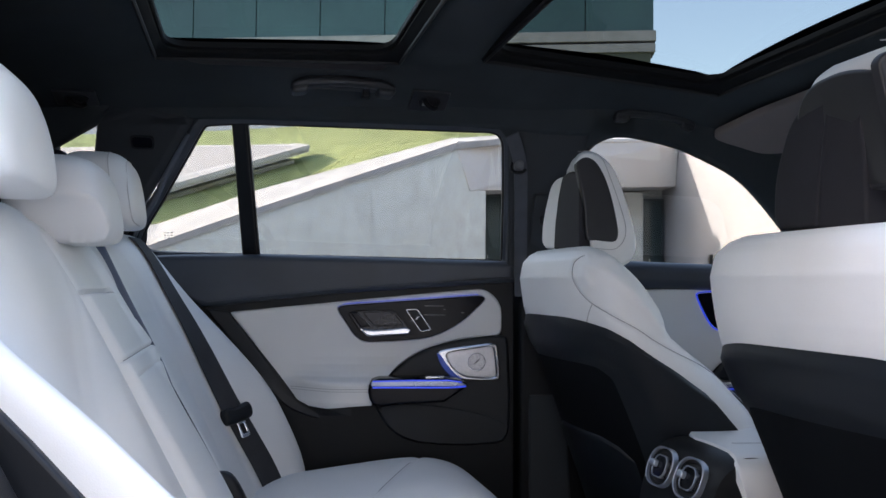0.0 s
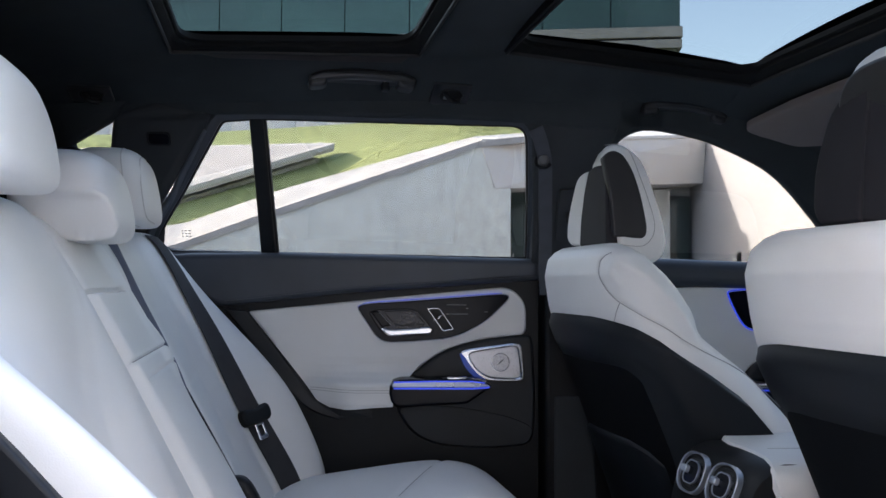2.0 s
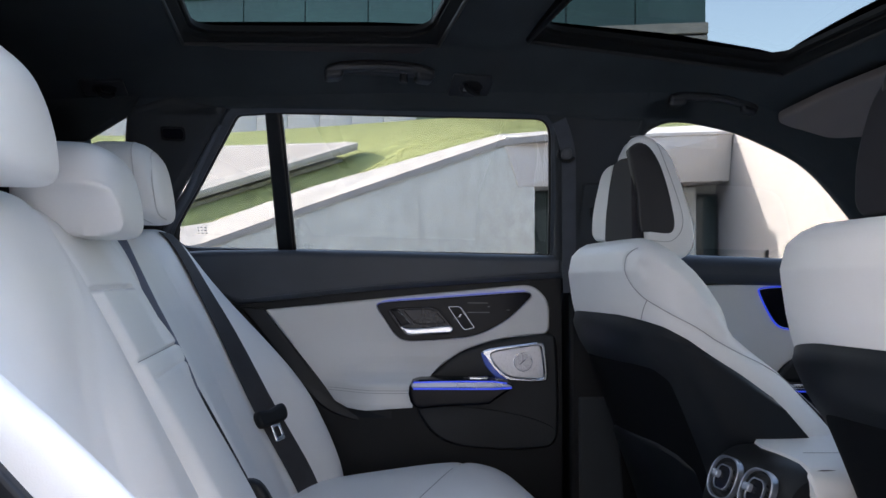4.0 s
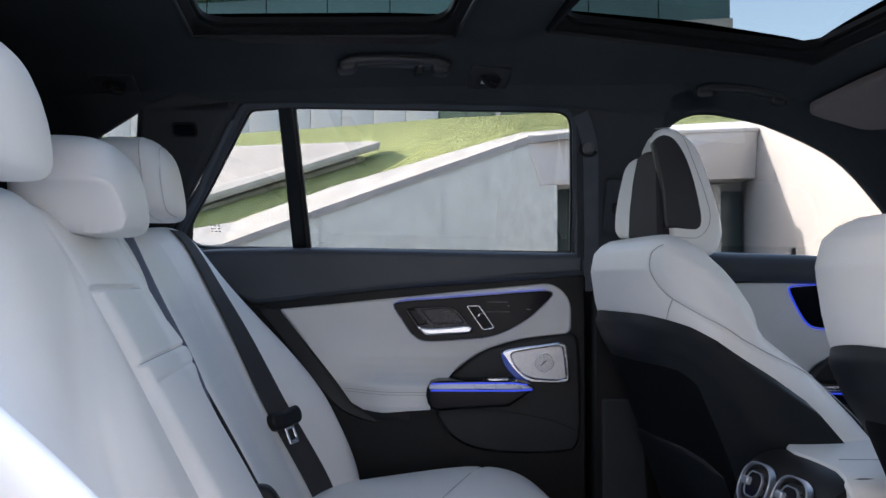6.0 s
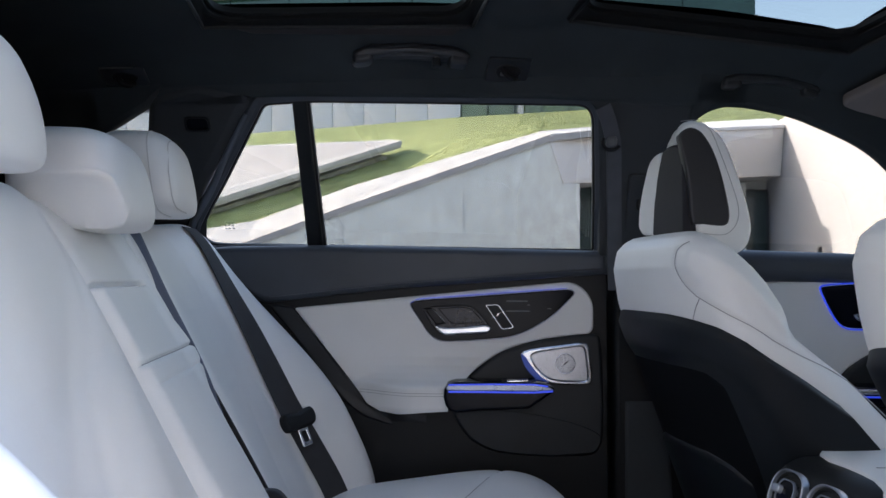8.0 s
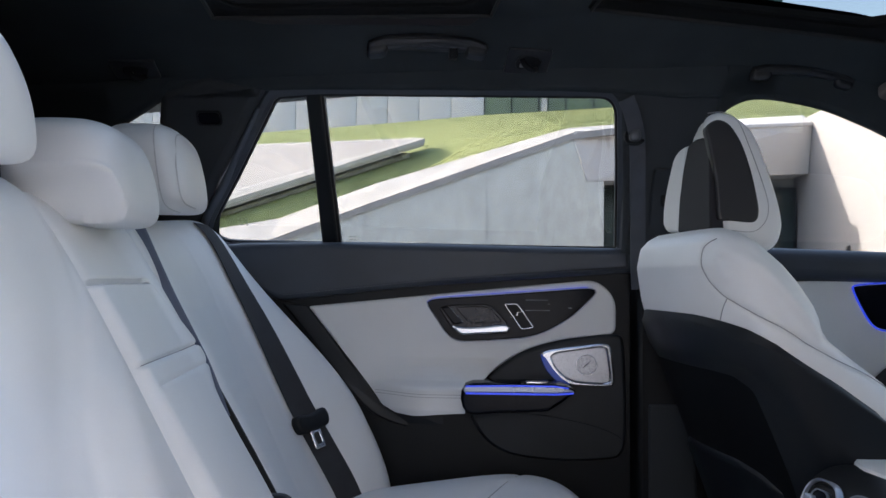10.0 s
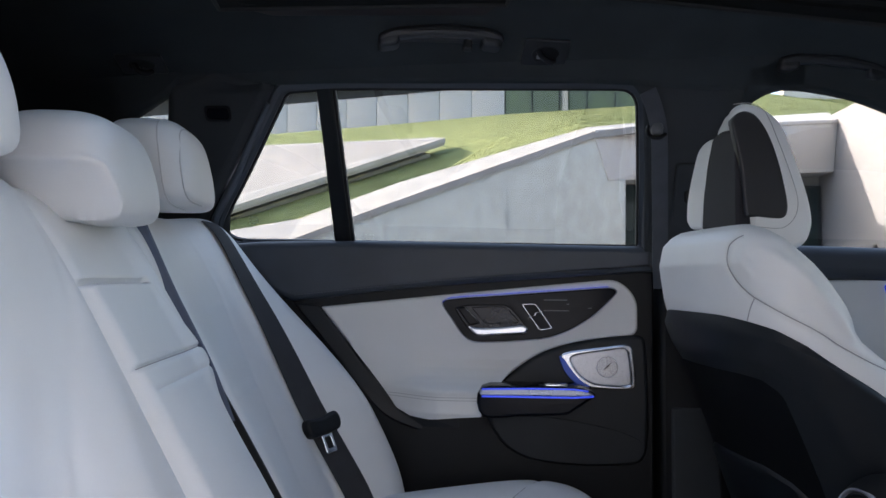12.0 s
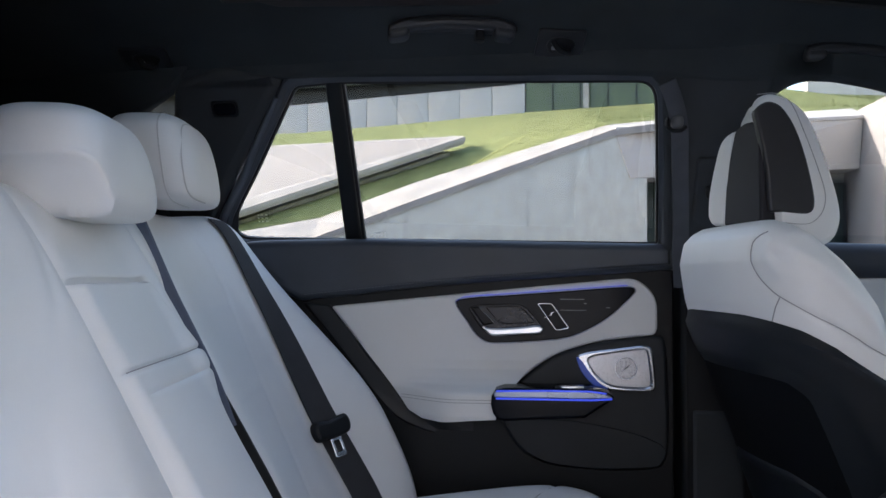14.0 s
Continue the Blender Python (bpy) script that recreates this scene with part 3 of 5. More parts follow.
part("screw_cover", slab([Vector((0.050 + 0.004 * math.cos(k * 0.45), 0.632 + 0.004 * math.sin(k * 0.45))) for k in range(14)], lambda u, v, d: Vector((u, 0.712 - d, v)), 0.003, 0.0005), RUBBER, rear_door)
PULL = curve_points([(0.028, 0.709), (0.12, 0.712), (0.205, 0.713), (0.235, 0.706), (0.242, 0.699), (0.232, 0.690), (0.200, 0.668), (0.188, 0.661), (0.10, 0.657), (0.031, 0.656)], 4)
part("pull_handle", slab(PULL, lambda u, v, d: Vector((u, 0.715 - d, v)), 0.094, 0.006, 4), GLOSS, rear_door, "gloss black pull handle")
BAND = curve_points([(0.0275, 0.707), (0.12, 0.7095), (0.205, 0.7095), (0.232, 0.704), (0.238, 0.699), (0.20, 0.6965), (0.12, 0.6965), (0.0275, 0.6965)], 4)
part("trim_strip", slab(BAND, lambda u, v, d: Vector((u, 0.624 - d, v)), 0.006, 0.002), SATIN, rear_door, "brushed metal strip")
part("light_strip", strip([(0.029, 0.6185, 0.6945), (0.12, 0.6185, 0.6945), (0.20, 0.6185, 0.6945), (0.238, 0.6185, 0.697)], lambda s: Vector((0, -1, 0)), 0.0035, 0.001), BLUE, rear_door, "glowing blue light strip")
part("light_strip", strip([(0.029, 0.6185, 0.7080), (0.12, 0.6185, 0.7100), (0.20, 0.6185, 0.7100), (0.228, 0.6185, 0.7065)], lambda s: Vector((0, -1, 0)), 0.0030, 0.001), BLUE, rear_door, "glowing blue light strip")
part("window_switch", box(0.146, 0.192, 0.638, 0.664, 0.708, 0.718, 0.004), CHROME, rear_door, "chrome window switch")
part("switch_bezel", box(0.136, 0.208, 0.632, 0.672, 0.704, 0.7135, 0.004), PLASTIC, rear_door)

part("edge_moulding", slab(rounded([(-0.358, 0.864), (-0.302, 0.8585), (-0.2455, 0.786), (-0.162, 0.6785), (-0.144, 0.656), (-0.115, 0.640), (-0.06, 0.632), (0.02, 0.630), (0.02, 0.60), (-0.08, 0.602), (-0.165, 0.634), (-0.212, 0.683), (-0.286, 0.779)], [0.006, 0.004, 0.1, 0.04, 0.04, 0.04, 0.04, 0.004, 0.004, 0.08, 0.06, 0.05, 0.1], 6), lambda u, v, d: Vector((u, 0.74 - d * (1 - 0.48 * smoothstep(-0.17, -0.06, u)), v)), 0.023, 0.005, 4), DARK, rear_door, "black leather edge moulding")

# Loudspeaker
SPK = curve_points([(0.182, 0.764), (0.195, 0.772), (0.222, 0.777), (0.268, 0.783), (0.308, 0.788), (0.320, 0.782), (0.325, 0.75), (0.328, 0.712), (0.322, 0.702), (0.300, 0.700), (0.244, 0.703), (0.212, 0.715), (0.192, 0.737)], 5)
GRI = inset(curve_points([(0.200, 0.760), (0.210, 0.768), (0.230, 0.772), (0.268, 0.778), (0.303, 0.782), (0.313, 0.777), (0.318, 0.75), (0.321, 0.715), (0.316, 0.708), (0.300, 0.706), (0.252, 0.709), (0.226, 0.720), (0.207, 0.741)], 5), 0.002)
on_low = lambda u, v, d: Vector((u, 0.713 - d, v))
part("speaker_rim", ring(SPK, GRI, on_low, 0.012, 0.003), CHROME, rear_door, "polished loudspeaker rim")
part("speaker_grille", slab(GRI, on_low, 0.007, 0.001), MESH, rear_door, "perforated aluminium loudspeaker grille")
part("speaker_light", slab(curve_points([(0.180, 0.763), (0.190, 0.757), (0.203, 0.738), (0.222, 0.717), (0.238, 0.706), (0.236, 0.702), (0.212, 0.712), (0.190, 0.735)], 4), on_low, 0.0138, 0.001), DIMBLUE, rear_door, "blue light along the loudspeaker")
circle = lambda cx, cz, r, n=28: [Vector((cx + r * math.cos(2 * math.pi * k / n), cz + r * math.sin(2 * math.pi * k / n))) for k in range(n)]
part("speaker_badge", slab(circle(0.273, 0.744, 0.0195), on_low, 0.0085, 0.0006, 1), MESH, rear_door, "round perforated disc")
part("badge_ring", ring(circle(0.273, 0.744, 0.0212), circle(0.273, 0.744, 0.0195), on_low, 0.0095, 0.0004), CHROME, rear_door, "fine metal ring")
part("badge_mark", slab(rounded([(0.264, 0.737), (0.274, 0.7445), (0.270, 0.745), (0.282, 0.752), (0.272, 0.7465), (0.276, 0.7455)], 0.001), on_low, 0.0105, 0.0004), CHROME, rear_door)

# Control panel
CTL = curve_points([(-0.054, 0.866), (-0.036, 0.875), (0.05, 0.882), (0.15, 0.890), (0.277, 0.900), (0.290, 0.897), (0.292, 0.889), (0.277, 0.872), (0.245, 0.842), (0.202, 0.815), (0.159, 0.799), (0.10, 0.792), (0.028, 0.788), (0.005, 0.791), (-0.014, 0.805), (-0.03, 0.828)], 5)
on_ins = lambda u, v, d: Vector((u, 0.7185 - d, v))
part("control_panel", slab(inset(CTL, 0.0015), on_ins, 0.006, 0.002), GLOSS, rear_door, "gloss black control panel")
part("control_rim", ring(inset(CTL, -0.0004), inset(CTL, 0.0008), on_ins, 0.0066, 0.0004), SATIN, rear_door, "thin metal rim")
TOPGLOW = [(-0.053, 0.8675), (-0.036, 0.8768), (0.05, 0.8838), (0.15, 0.8918), (0.277, 0.9018)]
part("light_strip", strip([(u, 0.7165, v) for u, v in curve_points([(a, b, 0) for a, b in TOPGLOW], 5, False) and [(p.x, p.y) for p in curve_points([(a, b, 0) for a, b in TOPGLOW], 5, False)]], lambda s: Vector((0, -1, 0)), 0.0009, 0.003), BLUE, rear_door, "glowing blue light strip")
on_ctl = lambda u, v, d: Vector((u, 0.7128 - d, v))
REC = rounded([(-0.029, 0.856), (-0.012, 0.862), (0.068, 0.865), (0.084, 0.859), (0.113, 0.826), (0.117, 0.810), (0.106, 0.804), (0.010, 0.801), (-0.014, 0.832)], [0.006, 0.01, 0.01, 0.01, 0.01, 0.006, 0.008, 0.012, 0.01])
part("handle_recess", slab(inset(REC, 0.0015), on_ctl, 0.0008, 0.0003), HANDLEBOWL, rear_door, "dark blue-black handle bowl")
part("recess_rim", ring(REC, inset(REC, 0.0022), on_ctl, 0.0030, 0.0010), PLASTIC, rear_door)
BOWL = rounded([(0.004, 0.858), (0.064, 0.861), (0.078, 0.856), (0.104, 0.828), (0.034, 0.825)], [0.006, 0.008, 0.008, 0.01, 0.01])
part("bowl_rim", ring(BOWL, inset(BOWL, 0.0018), on_ctl, 0.0024, 0.0008), GLOSS, rear_door)
LEV = curve_points([(-0.001, 0.8215), (0.014, 0.8190), (0.031, 0.8180), (0.070, 0.8205), (0.107, 0.8245), (0.117, 0.8185), (0.113, 0.8090), (0.100, 0.8070), (0.055, 0.8045), (0.022, 0.8025), (0.010, 0.8080)], 4)
part("door_handle", slab(LEV, on_ctl, 0.018, 0.004, 4), CHROME, rear_door, "chrome inner door handle")
part("handle_pivot", slab(rounded([(-0.024, 0.857), (-0.006, 0.859), (0.024, 0.827), (0.002, 0.822)], 0.003), on_ctl, 0.009, 0.003), GLOSS, rear_door)
part("pivot_edge", tube([on_ctl(-0.0065, 0.8575, 0.0085), on_ctl(0.022, 0.828, 0.0085)], 0.0007, 6), CHROME, rear_door, "thin metal edge")
SW = rounded([(0.104, 0.866), (0.133, 0.867), (0.167, 0.818), (0.141, 0.813)], 0.006)
part("switch_rim", ring(SW, inset(SW, 0.0022), on_ctl, 0.004, 0.0008), CHROME, rear_door, "metal switch rim")
part("switch", slab(inset(SW, 0.0025), on_ctl, 0.0025, 0.001), PLASTIC, rear_door)
for u, v, w in ((0.149, 0.8735, 0.046), (0.149, 0.8525, 0.050), (0.194, 0.8655, 0.005), (0.236, 0.858, 0.008)):
    part("symbol", box(u, u + w, 0.7118, 0.7126, v, v + 0.0012), PRINT, rear_door, smooth=False)
part("symbol", slab(rounded([(0.118, 0.838), (0.134, 0.843), (0.131, 0.846), (0.146, 0.852), (0.13, 0.848), (0.133, 0.8445)], 0.001), on_ctl, 0.0035, 0.0005), CHROME, rear_door)

# Window of the rear door
part("window_frame", ring(inset(WIN, -0.022), WIN, on_side, 0.018, 0.006), FRAME, rear_door, "satin black window frame")
part("window_seal", ring(inset(WIN, -0.004), inset(WIN, 0.004), lambda u, v, d: on_side(u, v, d - 0.006), 0.012, 0.002), RUBBER, rear_door)
pane = part("window_pane", slab(inset(WIN, -0.002), lambda u, v, d: on_side(u, v, d - 0.012), 0.004, 0.0005), PANE, rear_door, "clear side window glass")
part("window_divider", slab(v2([(-0.276, 0.984), (-0.242, 0.984), (-0.252, 1.272), (-0.281, 1.272)]), lambda u, v, d: on_side(u, v, d - 0.016), 0.026, 0.005), PLASTIC, rear_door, "black upright divider")
part("divider_seal", slab(v2([(-0.243, 0.985), (-0.236, 0.985), (-0.247, 1.27), (-0.253, 1.27)]), lambda u, v, d: on_side(u, v, d - 0.012), 0.014, 0.002), RUBBER, rear_door)


BEAD = mat("slate_bead", (0.095, 0.11, 0.135), 0.4, vary=0.1, fine=900, bump=0.1)
part("corner_bead", tube([on_side(p.x, p.y, 0.015) for p in curve_points([(-0.372, 1.245, 0), (-0.424, 1.166, 0), (-0.460, 1.108, 0), (-0.510, 1.040, 0), (-0.518, 1.010, 0), (-0.500, 0.982, 0), (-0.46, 0.976, 0)], 8, False)], lambda s: 0.0055 + 0.003 * math.sin(s * math.pi), 10), BEAD, rear_door, "slate grey bead round the window corner")


def print_marks(u0, v0, rows, width):
    bm = bmesh.new()
    rnd = random.Random(int(u0 * 1000))
    for r in range(rows):
        u = u0
        while u < u0 + width:
            w = 0.002 + 0.004 * rnd.random()
            q = [bm.verts.new(on_side(a, b, -0.0065)) for a, b in ((u, v0 + r * 0.006), (u + w, v0 + r * 0.006), (u + w, v0 + r * 0.006 + 0.0016), (u, v0 + r * 0.006 + 0.0016))]
            bm.faces.new(q)
            u += w + 0.004
    return bm


part("glass_print", print_marks(-0.452, 1.022, 3, 0.018), PRINT, rear_door, "small faint grey bars", smooth=False)
part("glass_print", print_marks(-0.222, 0.994, 2, 0.026), PRINT, rear_door, "small faint grey bars", smooth=False)

# Pillars and roof rail trims
B_OUT = v2([(0.345, 0.93), (0.50, 0.93), (0.486, 1.06), (0.476, 1.19), (0.516, 1.243), (0.56, 1.28), (0.29, 1.285), (0.318, 1.245), (0.334, 1.12)])
setting("b_pillar", slab(B_OUT, lambda u, v, d: on_side(u, v, d - 0.01), 0.036, 0.01, 4), PILLAR, "charcoal fabric trim of the middle pillar", "pillar")
setting("b_pillar_foot", slab(rounded([(0.378, 0.30), (0.56, 0.30), (0.54, 0.97), (0.374, 0.97)], 0.01), lambda u, v, d: Vector((u, 0.78 - d, v)), 0.08, 0.012, 4), PLASTIC, "black plastic trim at the foot of the middle pillar", "pillar")
setting("b_pillar_lower", slab(rounded([(0.398, 0.30), (0.505, 0.30), (0.482, 0.668), (0.396, 0.668)], 0.006), lambda u, v, d: Vector((u, 0.705 - d, v)), 0.012, 0.006, 4), PILLAR, "charcoal lower cover of the middle pillar", "pillar")
C_OUT = rounded([(-0.500, 0.90), (-0.530, 1.03), (-0.470, 1.115), (-0.428, 1.172), (-0.352, 1.278), (-0.46, 1.30), (-0.552, 1.275), (-0.572, 1.20), (-0.64, 1.05), (-0.66, 0.90)], 0.01)
setting("c_pillar", slab(C_OUT, lambda u, v, d: on_side(u, v, d - 0.01), 0.045, 0.016, 4), PILLAR, "charcoal fabric trim of the rear pillar", "pillar")
ARC = [Vector((p.x, p.y)) for p in curve_points([(0.478, 1.19, 0), (0.516, 1.243, 0), (0.567, 1.262, 0), (0.65, 1.254, 0), (0.728, 1.237, 0), (0.863, 1.188, 0), (0.948, 1.134, 0), (1.16, 0.96, 0)], 6, False)]
A_OUT = ARC[2:] + v2([ (1.30, 0.96), (1.10, 1.16), (0.98, 1.24), (0.85, 1.295), (0.7, 1.32), (0.5, 1.33)])
setting("a_pillar", slab(A_OUT, lambda u, v, d: on_side(u, v, d - 0.01), 0.04, 0.012, 4), HEAD, "charcoal trim of the front pillar and window head", "pillar")
setting("roof_rail", slab(v2([(-0.62, 1.262), (-0.36, 1.274), (-0.25, 1.276), (0.20, 1.274), (0.30, 1.27), (0.42, 1.262), (0.60, 1.262), (0.60, 1.335), (-0.62, 1.335)]), lambda u, v, d: on_side(u, v, d - 0.01), 0.04, 0.01, 4), HEAD, "black fabric rail above the rear door", "panel")
setting("cargo_side", slab(v2([(-1.6, 0.3), (-0.66, 0.3), (-0.66, 0.99), (-1.6, 0.99)]), lambda u, v, d: Vector((u, 0.75 - d, v)), 0.05, 0.01), PLASTIC, "black trim of the boot side", "panel")
setting("cargo_upper", slab(v2([(-1.6, 0.985), (-0.60, 0.985), (-0.625, 1.12), (-0.65, 1.19), (-0.65, 1.29), (-1.6, 1.30)]), lambda u, v, d: on_side(u, v, d - 0.01), 0.05, 0.01), HEAD, "dark upper trim of the boot side", "panel")
setting("cargo_rail", slab(v2([(-1.6, 1.14), (-0.66, 1.205), (-0.548, 1.262), (-0.5, 1.32), (-1.6, 1.33)]), lambda u, v, d: on_side(u, v, d - 0.01), 0.05, 0.01), HEAD, "dark trim above the boot window", "panel")
setting("window_3", slab(v2([(-1.2, 1.10), (-0.50, 1.10), (-0.50, 1.33), (-1.2, 1.33)]), lambda u, v, d: on_side(u, v, d - 0.022), 0.004, 0.0005), PANE, "clear boot side window", "window")
setting("cargo_end", box(-1.62, -1.58, -0.8, 0.75, 0.3, 1.4), PLASTIC, "black boot wall closing the cabin", "panel", smooth=False)

# Headlining with two roof openings, in the car's own axes
RZ = [(-1.6, 1.27), (-0.9, 1.31), (-0.35, 1.348), (0.0, 1.372), (0.28, 1.380), (0.55, 1.370), (0.765, 1.346), (0.85, 1.322), (1.05, 1.303), (1.25, 1.18)]
EDGE_Z = [(-1.6, 1.24), (-0.6, 1.262), (-0.4, 1.27), (0.35, 1.272), (0.7, 1.262), (0.9, 1.24), (1.25, 1.10)]
OPEN_REAR, OPEN_FRONT = (-0.335, 0.11), (0.285, 0.785)
HALF_REAR, HALF_FRONT = 0.365, 0.338


def left_edge(xl):
    return (0.565 - xl * 0.1288) / 0.9917 if xl < 0.4 else (0.565 - 0.4 * 0.1288) / 0.9917 - 0.02 * (xl - 0.4)


def lining(xl, yl, lift=0.0):
    c = -0.02
    zr = lerp_table(RZ, xl)[0]
    ze = lerp_table(EDGE_Z, xl)[0]
    e = left_edge(xl) - c
    a = abs(yl - c)
    q = max(0.0, (a - 0.30) / (e - 0.30))
    bar = 0.0
    if OPEN_REAR[1] < xl < OPEN_FRONT[0]:
        s = (xl - OPEN_REAR[1]) / (OPEN_FRONT[0] - OPEN_REAR[1])
        bar = 0.026 * math.sin(s * math.pi) ** 0.6 * (1 - smoothstep(0.30, 0.40, a))
    z = zr + 0.012 * (1 - min(1, a / 0.3) ** 2) - (zr - ze) * q ** 1.5 - bar
    return CAR @ Vector((xl, yl, z + lift))


def lining_mesh(lift):
    xs = sorted(set([-1.6 + 0.1 * i for i in range(13)] + [-0.335 + 0.445 * i / 10 for i in range(11)] + [0.11 + 0.175 * i / 10 for i in range(11)] + [0.285 + 0.50 * i / 10 for i in range(11)] + [0.785 + 0.0465 * i for i in range(11)]))
    bm = bmesh.new()
    grid = []
    for x in xs:
        half = HALF_REAR if x < 0.2 else HALF_FRONT
        e = left_edge(x) + 0.02
        side = [half + (e - half) * (k / 12) for k in range(13)]
        ys = [-0.02 - s for s in side[::-1]] + [-0.02 + half * (k / 6 - 1) for k in range(1, 12)] + [-0.02 + s for s in side]
        grid.append([bm.verts.new(lining(x, y, lift)) for y in ys])
    for i in range(len(xs) - 1):
        xm = (xs[i] + xs[i + 1]) / 2
        hole = OPEN_REAR[0] < xm < OPEN_REAR[1] or OPEN_FRONT[0] < xm < OPEN_FRONT[1]
        for j in range(len(grid[0]) - 1):
            if hole and 12 <= j < len(grid[0]) - 13:
                continue
            bm.faces.new((grid[i][j], grid[i][j + 1], grid[i + 1][j + 1], grid[i + 1][j]))
    return bm


setting("ceiling", lining_mesh(0.0), HEAD, "black headlining with two roof openings", "headlining")
setting("roof_skin", lining_mesh(0.030), PLASTIC, "dark outer skin of the car roof", "roof")


def roof_window(name, x0, x1, half, label, r):
    g = thing(name, label, "roof window")
    c = -0.02
    out = rounded([(x0 - 0.012, c - half - 0.012), (x1 + 0.012, c - half - 0.012), (x1 + 0.012, c + half + 0.012), (x0 - 0.012, c + half + 0.012)], 0.01, 8)
    inn = rounded([(x0 + 0.008, c - half + 0.008), (x1 - 0.008, c - half + 0.008), (x1 - 0.008, c + half - 0.008), (x0 + 0.008, c + half - 0.008)], r, 8)

    def at(lift):
        return lambda u, v, d: lining(u, v, lift - d)
    part("frame", ring(out, inn, at(0.020), 0.025, 0.005), LIP, g, "black rubber-edged frame")
    lip = inset(inn, 0.006)
    part("inner_seal", ring(inn, lip, at(0.016), 0.012, 0.003), LIP, g, "black inner seal")
    part("seal_bead", ring(inset(out, 0.004), inset(out, 0.009), at(-0.004), 0.006, 0.002), RUBBER, g, "rounded seal bead")
    xs = [x0 - 0.02 + (x1 - x0 + 0.04) * k / 8 for k in range(9)]
    ys = [c - half - 0.02 + (2 * half + 0.04) * k / 8 for k in range(9)]
    p = part("pane", sheet(lambda x, y: lining(x, y, 0.021), xs, ys), ROOFPANE if x0 < 0 else FRONTPANE, g, "tinted glass pane")
    if x0 < 0:
        rail = rounded([(x0 + 0.035, c + half + 0.014), (x1 - 0.01, c + half + 0.014), (x1 - 0.025, c + half + 0.040), (x0 + 0.075, c + half + 0.036)], 0.006)
        part("blind_rail", slab(rail, at(0.002), 0.006, 0.002), BLIND, g, "dark maroon blind rail")
    tagged(g, kind="structure")


roof_window("window_1", OPEN_REAR[0], OPEN_REAR[1], HALF_REAR, "rear tinted pane of the panoramic roof", 0.06)
roof_window("window_2", OPEN_FRONT[0], OPEN_FRONT[1], HALF_FRONT, "front tinted pane of the panoramic roof", 0.05)

# Cabin floor and closing walls
setting("floor", box(-1.6, 1.6, -0.86, 0.82, 0.24, 0.30), CARPET, "black carpeted cabin floor", "floor", smooth=False)
setting("sill", box(-0.6, 1.4, -0.9, -0.8, 0.2, 0.42, 0.02), PLASTIC, "black door sill on the open side", "sill")
setting("bulkhead", box(1.5, 1.56, -0.86, 0.9, 0.3, 0.95), PLASTIC, "black bulkhead below the windscreen", "panel", smooth=False)
setting("left_side_outer", box(-1.6, 1.6, 0.83, 0.87, 0.2, 0.95), PLASTIC, "dark outer body side", "panel", smooth=False)

setting("near_front_side", box(0.44, 1.5, -0.90, -0.80, 0.2, 0.96, 0.02), PLASTIC, "black inner side of the closed near front door", "panel")
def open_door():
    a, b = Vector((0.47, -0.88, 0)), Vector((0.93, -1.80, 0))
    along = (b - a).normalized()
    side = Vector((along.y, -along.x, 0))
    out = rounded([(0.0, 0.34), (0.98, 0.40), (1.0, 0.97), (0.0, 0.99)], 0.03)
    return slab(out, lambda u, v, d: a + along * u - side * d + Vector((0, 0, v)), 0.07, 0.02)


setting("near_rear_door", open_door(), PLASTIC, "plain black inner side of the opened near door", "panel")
def quad_pane(corners, thick):
    bm = bmesh.new()
    n = (Vector(corners[1]) - Vector(corners[0])).cross(Vector(corners[3]) - Vector(corners[0])).normalized() * thick
    lo = [bm.verts.new(p) for p in corners]
    hi = [bm.verts.new(Vector(p) + n) for p in corners]
    bridge(bm, lo, hi)
    bm.faces.new(lo[::-1])
    bm.faces.new(hi)
    return bm


setting("window_4", quad_pane([(0.50, -0.84, 0.95), (1.50, -0.84, 0.95), (1.22, -0.46, 1.20), (0.52, -0.56, 1.27)], 0.004), PANE, "clear glass of the near front door", "window", smooth=False)
setting("window_5", quad_pane([(1.58, -0.80, 0.94), (1.58, 0.86, 0.94), (1.16, 0.66, 1.22), (1.26, -0.44, 1.22)], 0.005), PANE, "clear windscreen glass", "window", smooth=False)
setting("near_pillar", box(0.42, 0.50, -0.84, -0.74, 0.9, 1.30, 0.02), PLASTIC, "black near middle pillar", "pillar")
# Extra block outside the view, added to hold light off the near backrest bolster
setting("near_bolster_shade", box(-0.64, -0.32, -0.92, -0.74, 0.2, 1.30, 0.03), PLASTIC, "black jamb-like block added out of view to shade the near bolster", "panel")
setting("near_rear_side", box(-1.6, -0.62, -0.90, -0.80, 0.2, 1.28, 0.02), PLASTIC, "black near boot side", "panel")

# Front door
front_door = thing("car_front_door", "closed front car door with white trim panel", "car door")
fd = lambda y: (lambda u, v, d: Vector((u, y - d, v)))
part("carrier", slab(rounded([(0.50, 0.95), (1.45, 0.92), (1.45, 0.36), (0.50, 0.36)], 0.02), fd(0.83), 0.05, 0.005), PLASTIC, front_door)
part("belt_line_cap", slab(rounded([(0.49, 0.992), (1.45, 0.965), (1.45, 0.90), (0.49, 0.925)], 0.008), fd(0.80), 0.06, 0.024, 6), CAPHIDE, front_door, "black leather cap")
part("insert", slab(curve_points([(0.52, 0.905), (0.70, 0.917), (0.9, 0.925), (1.2, 0.935), (1.3, 0.90), (1.2, 0.80), (1.0, 0.77), (0.90, 0.745), (0.84, 0.69), (0.76, 0.655), (0.52, 0.655)], 5), fd(0.80), 0.045, 0.006), WHITE, front_door, "white leather panel")
